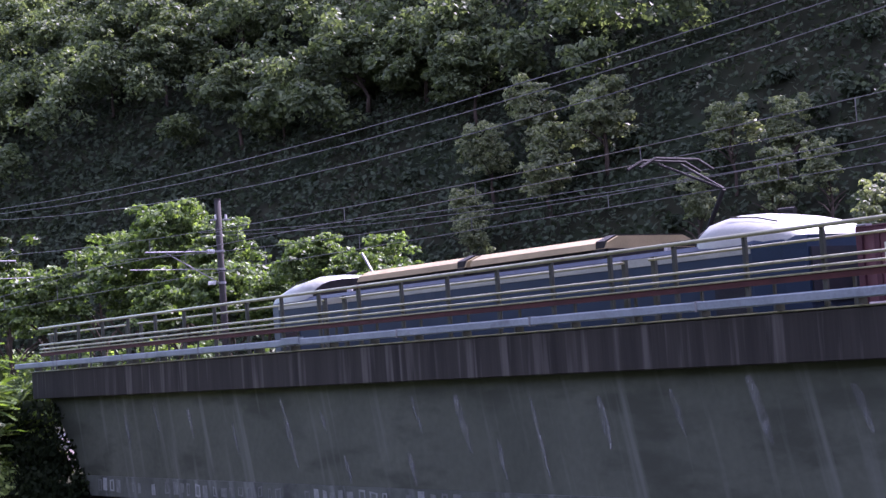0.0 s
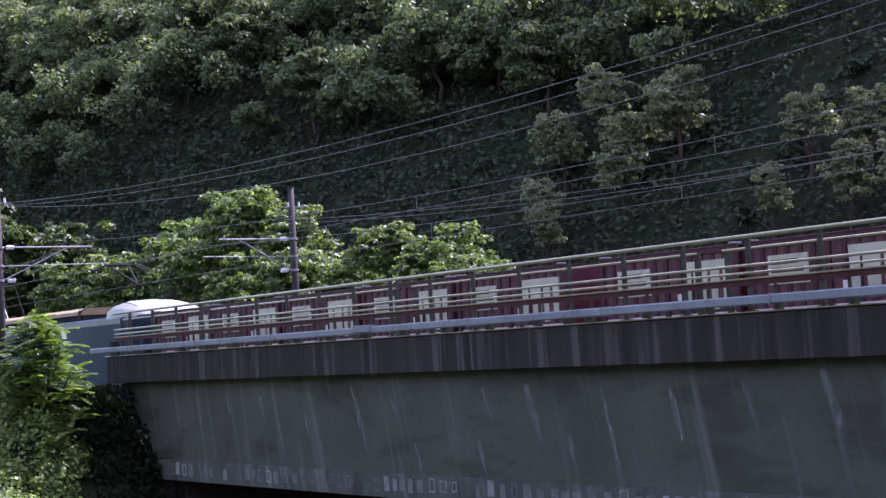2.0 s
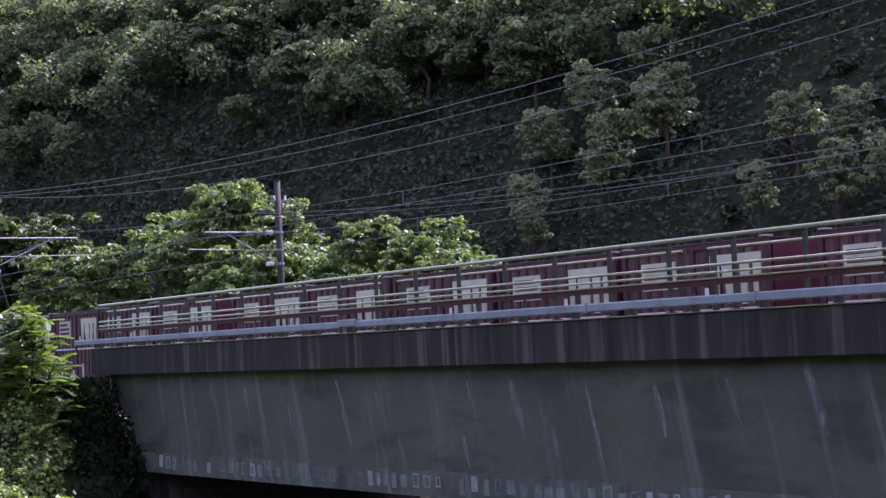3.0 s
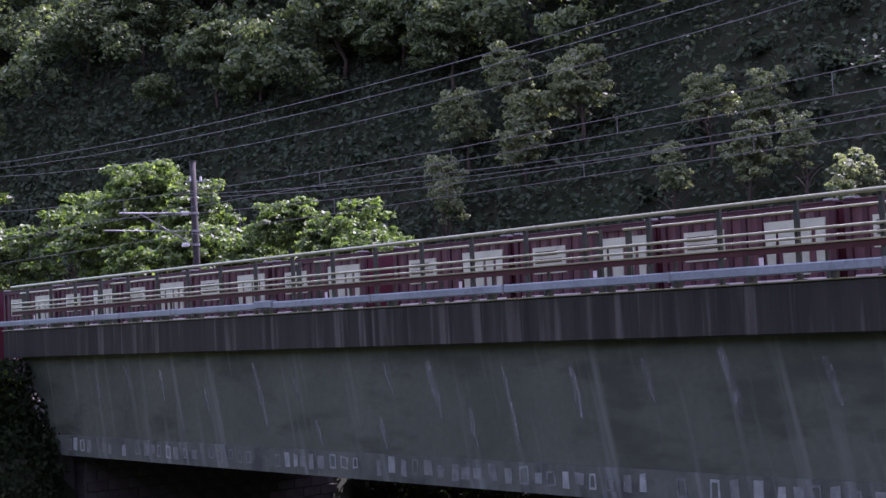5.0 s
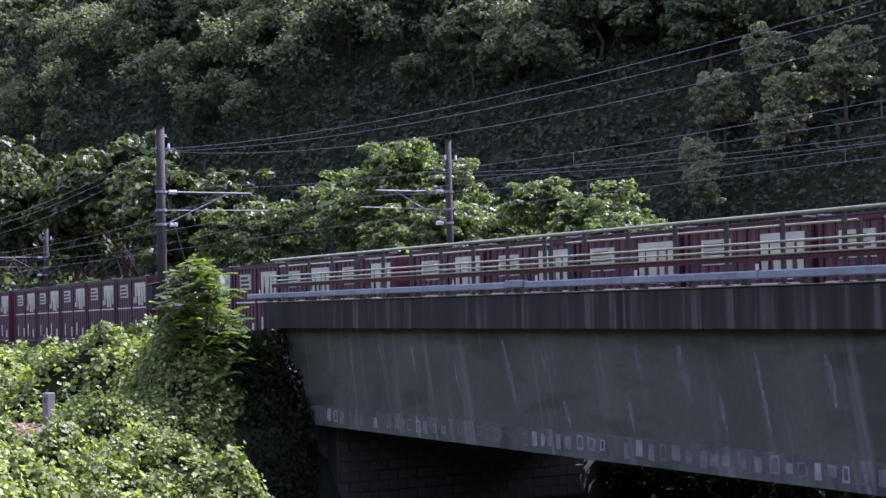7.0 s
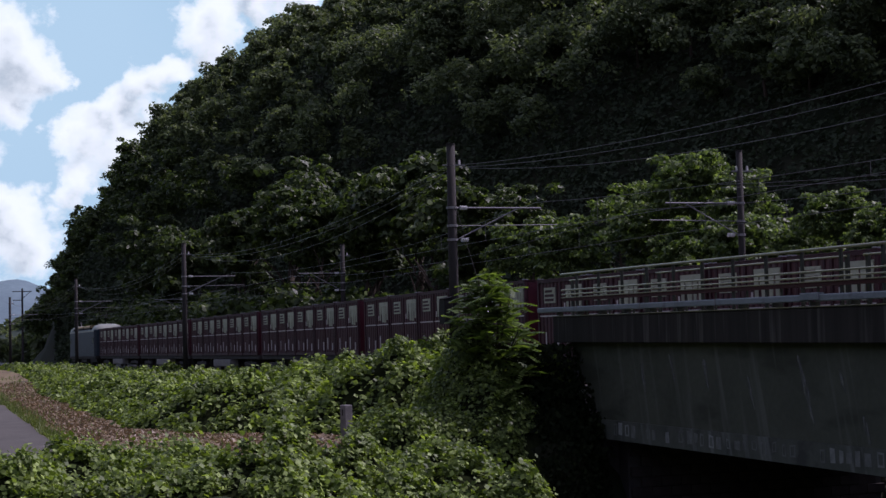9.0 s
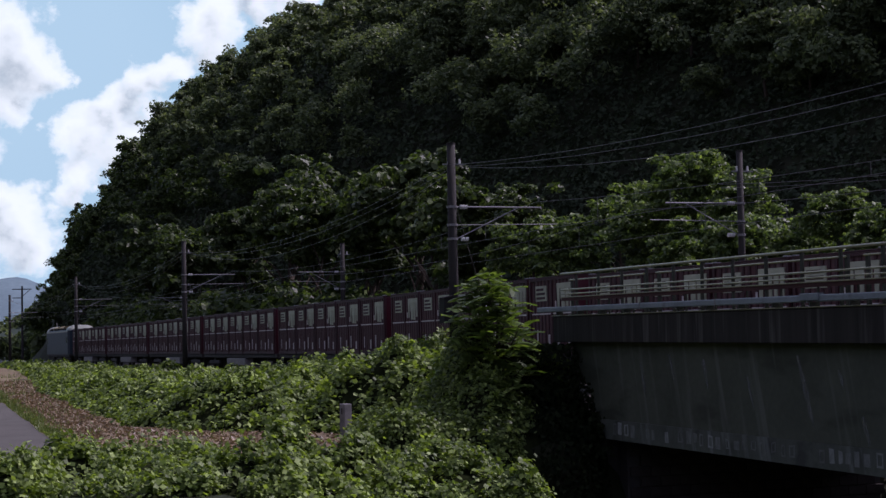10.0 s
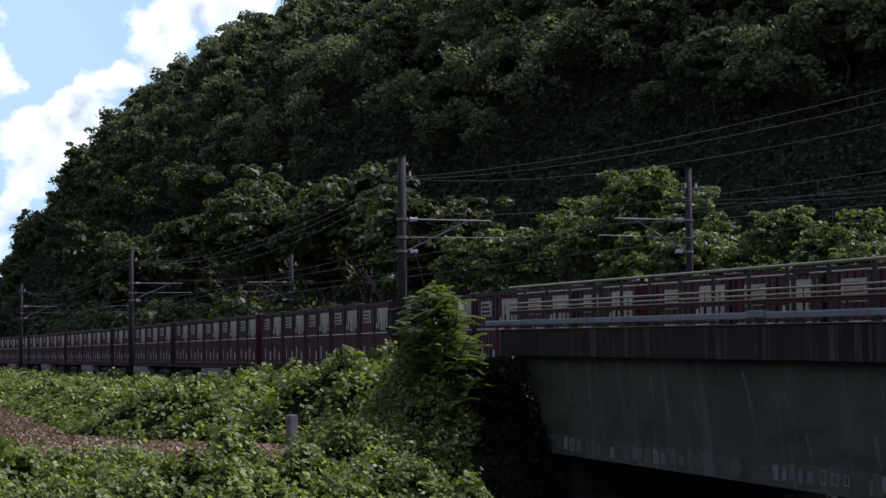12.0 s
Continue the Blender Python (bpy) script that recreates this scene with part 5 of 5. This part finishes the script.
# distant mountain and a nearer wooded spur at the end of the valley
def ridge(name, r, heights, mat, label):
    vs, fs = [], []
    n = 150
    for i in range(n + 1):
        a = math.radians(-30 + 48 * i / n)
        az_ = -30 + 48 * i / n
        h = lerp(az_, [p for p, _ in heights], [q for _, q in heights]) * r * math.pi / 180 + r * 0.0016 * (noise.noise(Vector((az_ * 1.3, 0, 0))) + 0.5 * noise.noise(Vector((az_ * 4.1, 3, 0))) + 0.25 * noise.noise(Vector((az_ * 9.7, 6, 0))))
        for rr, hh in ((r * 0.86, -20), (r * 0.95, h * 0.55), (r, h), (r * 1.15, h * 0.4)):
            vs.append((-rr * math.cos(a), rr * math.sin(a), hh))
    for i in range(n):
        for k in range(3):
            fs.append((i * 4 + k, i * 4 + 4 + k, i * 4 + 5 + k, i * 4 + 1 + k))
    me = bpy.data.meshes.new(name)
    me.from_pydata(vs, [], fs)
    me.materials.append(mat)
    me.polygons.foreach_set("use_smooth", [True] * len(me.polygons))
    return tagged(new(name, me), label, "mountain", kind="structure")


ridge("distant_mountain", 3200, [(-30, 2.6), (-10, 3.2), (0, 2.4), (3.2, 2.0), (4.4, 2.05), (5.2, 1.75), (7, 1.2), (18, 0.5)], FARHILL, "hazy blue wooded mountain in the distance")
ridge("wooded_spur", 900, [(-30, 0.4), (0, 0.3), (3.6, 0.4), (4.3, 0.75), (5.2, 1.5), (6.5, 2.2), (18, 2.5)], SPUR, "dark wooded spur at the end of the valley")
parts_ = []
for k in range(190):
    a = math.radians(rng.uniform(2.0, 6.2))
    r = rng.uniform(280, 800)
    px, py = -r * math.cos(a), r * math.sin(a)
    if abs(py - track_y(px)) < 6 or abs(py - track_y(px) - 3.85) < 6:
        continue
    cr = crown(rng.uniform(2.5, 5), rng.uniform(4, 8), 6, 26, 1.5)
    cr += np.array([px, py, -3.5])
    parts_.append(cr)
for k in range(300):
    az_, q = rng.uniform(3.6, 7.5), rng.uniform(0, 1)
    h = lerp(az_, [3.6, 4.3, 5.2, 6.5, 18], [0.4, 0.75, 1.5, 2.2, 2.5]) * 900 * math.pi / 180
    r, a = 855 + 45 * q, math.radians(az_)
    cr = crown(rng.uniform(3, 6), rng.uniform(5, 9), 5, 16, 2.4)
    cr += np.array([-r * math.cos(a), r * math.sin(a), h * (0.55 + 0.45 * q) - 4])
    parts_.append(cr)
tagged(new("distant_trees", quads_mesh("distant_trees", np.concatenate(parts_), LEAF_HILL)), "far green trees along the valley floor", "trees", kind="stuff")


def dragonfly(label):
    """A dragonfly 7 cm long, head towards +x, wings spread and a little raised."""
    d = thing("dragonfly", pose(0, 0, 0), label, "dragonfly", "dragonflies over the valley")
    part("abdomen", Build().tube([(-0.05, 0, 0.002), (-0.02, 0, 0), (0.004, 0, 0)], 0.0022, 8, 0.0030), DARK, d)
    part("thorax", Build().tube([(0.002, 0, 0), (0.008, 0, 0.001), (0.016, 0, 0)], 0.0048, 10, 0.0036), DARK, d)
    part("head", Build().tube([(0.017, 0, 0), (0.022, 0, 0)], 0.0036, 10, 0.0026), DARK, d)
    for x_, sweep in ((0.012, 0.006), (0.004, -0.008)):
        for s in (-1, 1):
            w = part("wing", Build().prism([(0, 0), (0.004, s * 0.012), (0.003 + sweep, s * 0.038), (sweep, s * 0.042), (sweep - 0.007, s * 0.036), (-0.008, s * 0.012)], "z", 0.0, 0.0006), WING, d)
            w.matrix_basis = pose(x_, s * 0.003, 0.004, s * 5, 0, 0)
    return d


flier_a = dragonfly("dark dragonfly gliding before the clouds")
flier_b = dragonfly("dark dragonfly darting past the hillside")


# ---- what moves ----
SPEED, GAIN = 13.9, 0.25     # the train gathers speed


def ride(x):
    slope = 2 * 2.1e-4 * max(0.0, -60.0 - x)
    dz = 0.0087 if x < -55 else 0.0
    return pose(x, track_y(x), track_z(x), 0, -math.degrees(math.atan(dz)), math.degrees(math.atan(slope)))


def motions():
    for k, vehicle in enumerate([loco] + wagons):
        start = -25.25 if k == 0 else -25.57 + 9.15 + 10.2 + 20.4 * (k - 1)
        walk(vehicle, [(k2 / 2, ride(start - SPEED * k2 / 2 - 0.5 * GAIN * (k2 / 2) ** 2)) for k2 in range(0, 25)])

    walk(flier_a, [(0, pose(-9.4, -3.2, 3.1, 0, 8, 83)), (9.8, pose(-9.4, -3.0, 3.1, 0, 8, 83)), (10.1, pose(-9.8, 0.1, 3.2, 0, -10, 83)), (10.3, pose(-9.87, 0.87, 3.34, 0, -18, 83)), (10.4, pose(-9.84, 1.05, 3.43, 0, -14, 83)),
                   (10.5, pose(-9.81, 1.21, 3.5, 0, 10, 83)), (10.6, pose(-9.79, 1.38, 3.52, 0, 8, 82)), (10.7, pose(-9.73, 1.65, 3.6, 0, 6, 81)), (10.9, pose(-9.57, 2.31, 3.77, 0, -6, 78)), (11.1, pose(-9.33, 2.93, 4.1, 0, -12, 75)), (11.5, pose(-8.6, 4.6, 5.5, 0, -15, 65)), (12.0, pose(-7.5, 6.0, 7.0, 0, -15, 55))])
    walk(flier_b, [(0, pose(2, 10, 3, 0, 0, 200)), (8.3, pose(2, 10, 3, 0, 0, 200)), (9.0, pose(-7.6, 6.2, 2.5, 0, 0, 240)), (9.3, pose(-8.69, 4.92, 2.54, 0, 0, 245)), (10.0, pose(-9.52, 2.92, 2.87, 0, 0, 255)), (10.3, pose(-9.75, 1.97, 2.99, 0, -6, 258)), (10.4, pose(-9.81, 1.64, 3.03, 0, -6, 260)),
                   (10.5, pose(-9.85, 1.33, 3.09, 0, -6, 262)), (10.6, pose(-9.88, 1.03, 3.15, 0, -6, 263)), (10.7, pose(-9.91, 0.73, 3.15, 0, -4, 264)), (10.8, pose(-9.92, 0.44, 3.15, 0, 0, 264)), (11.2, pose(-9.9, -0.8, 3.2, 0, 0, 264)), (12.0, pose(-9.6, -2.5, 3.2, 0, 0, 264))])


motions()
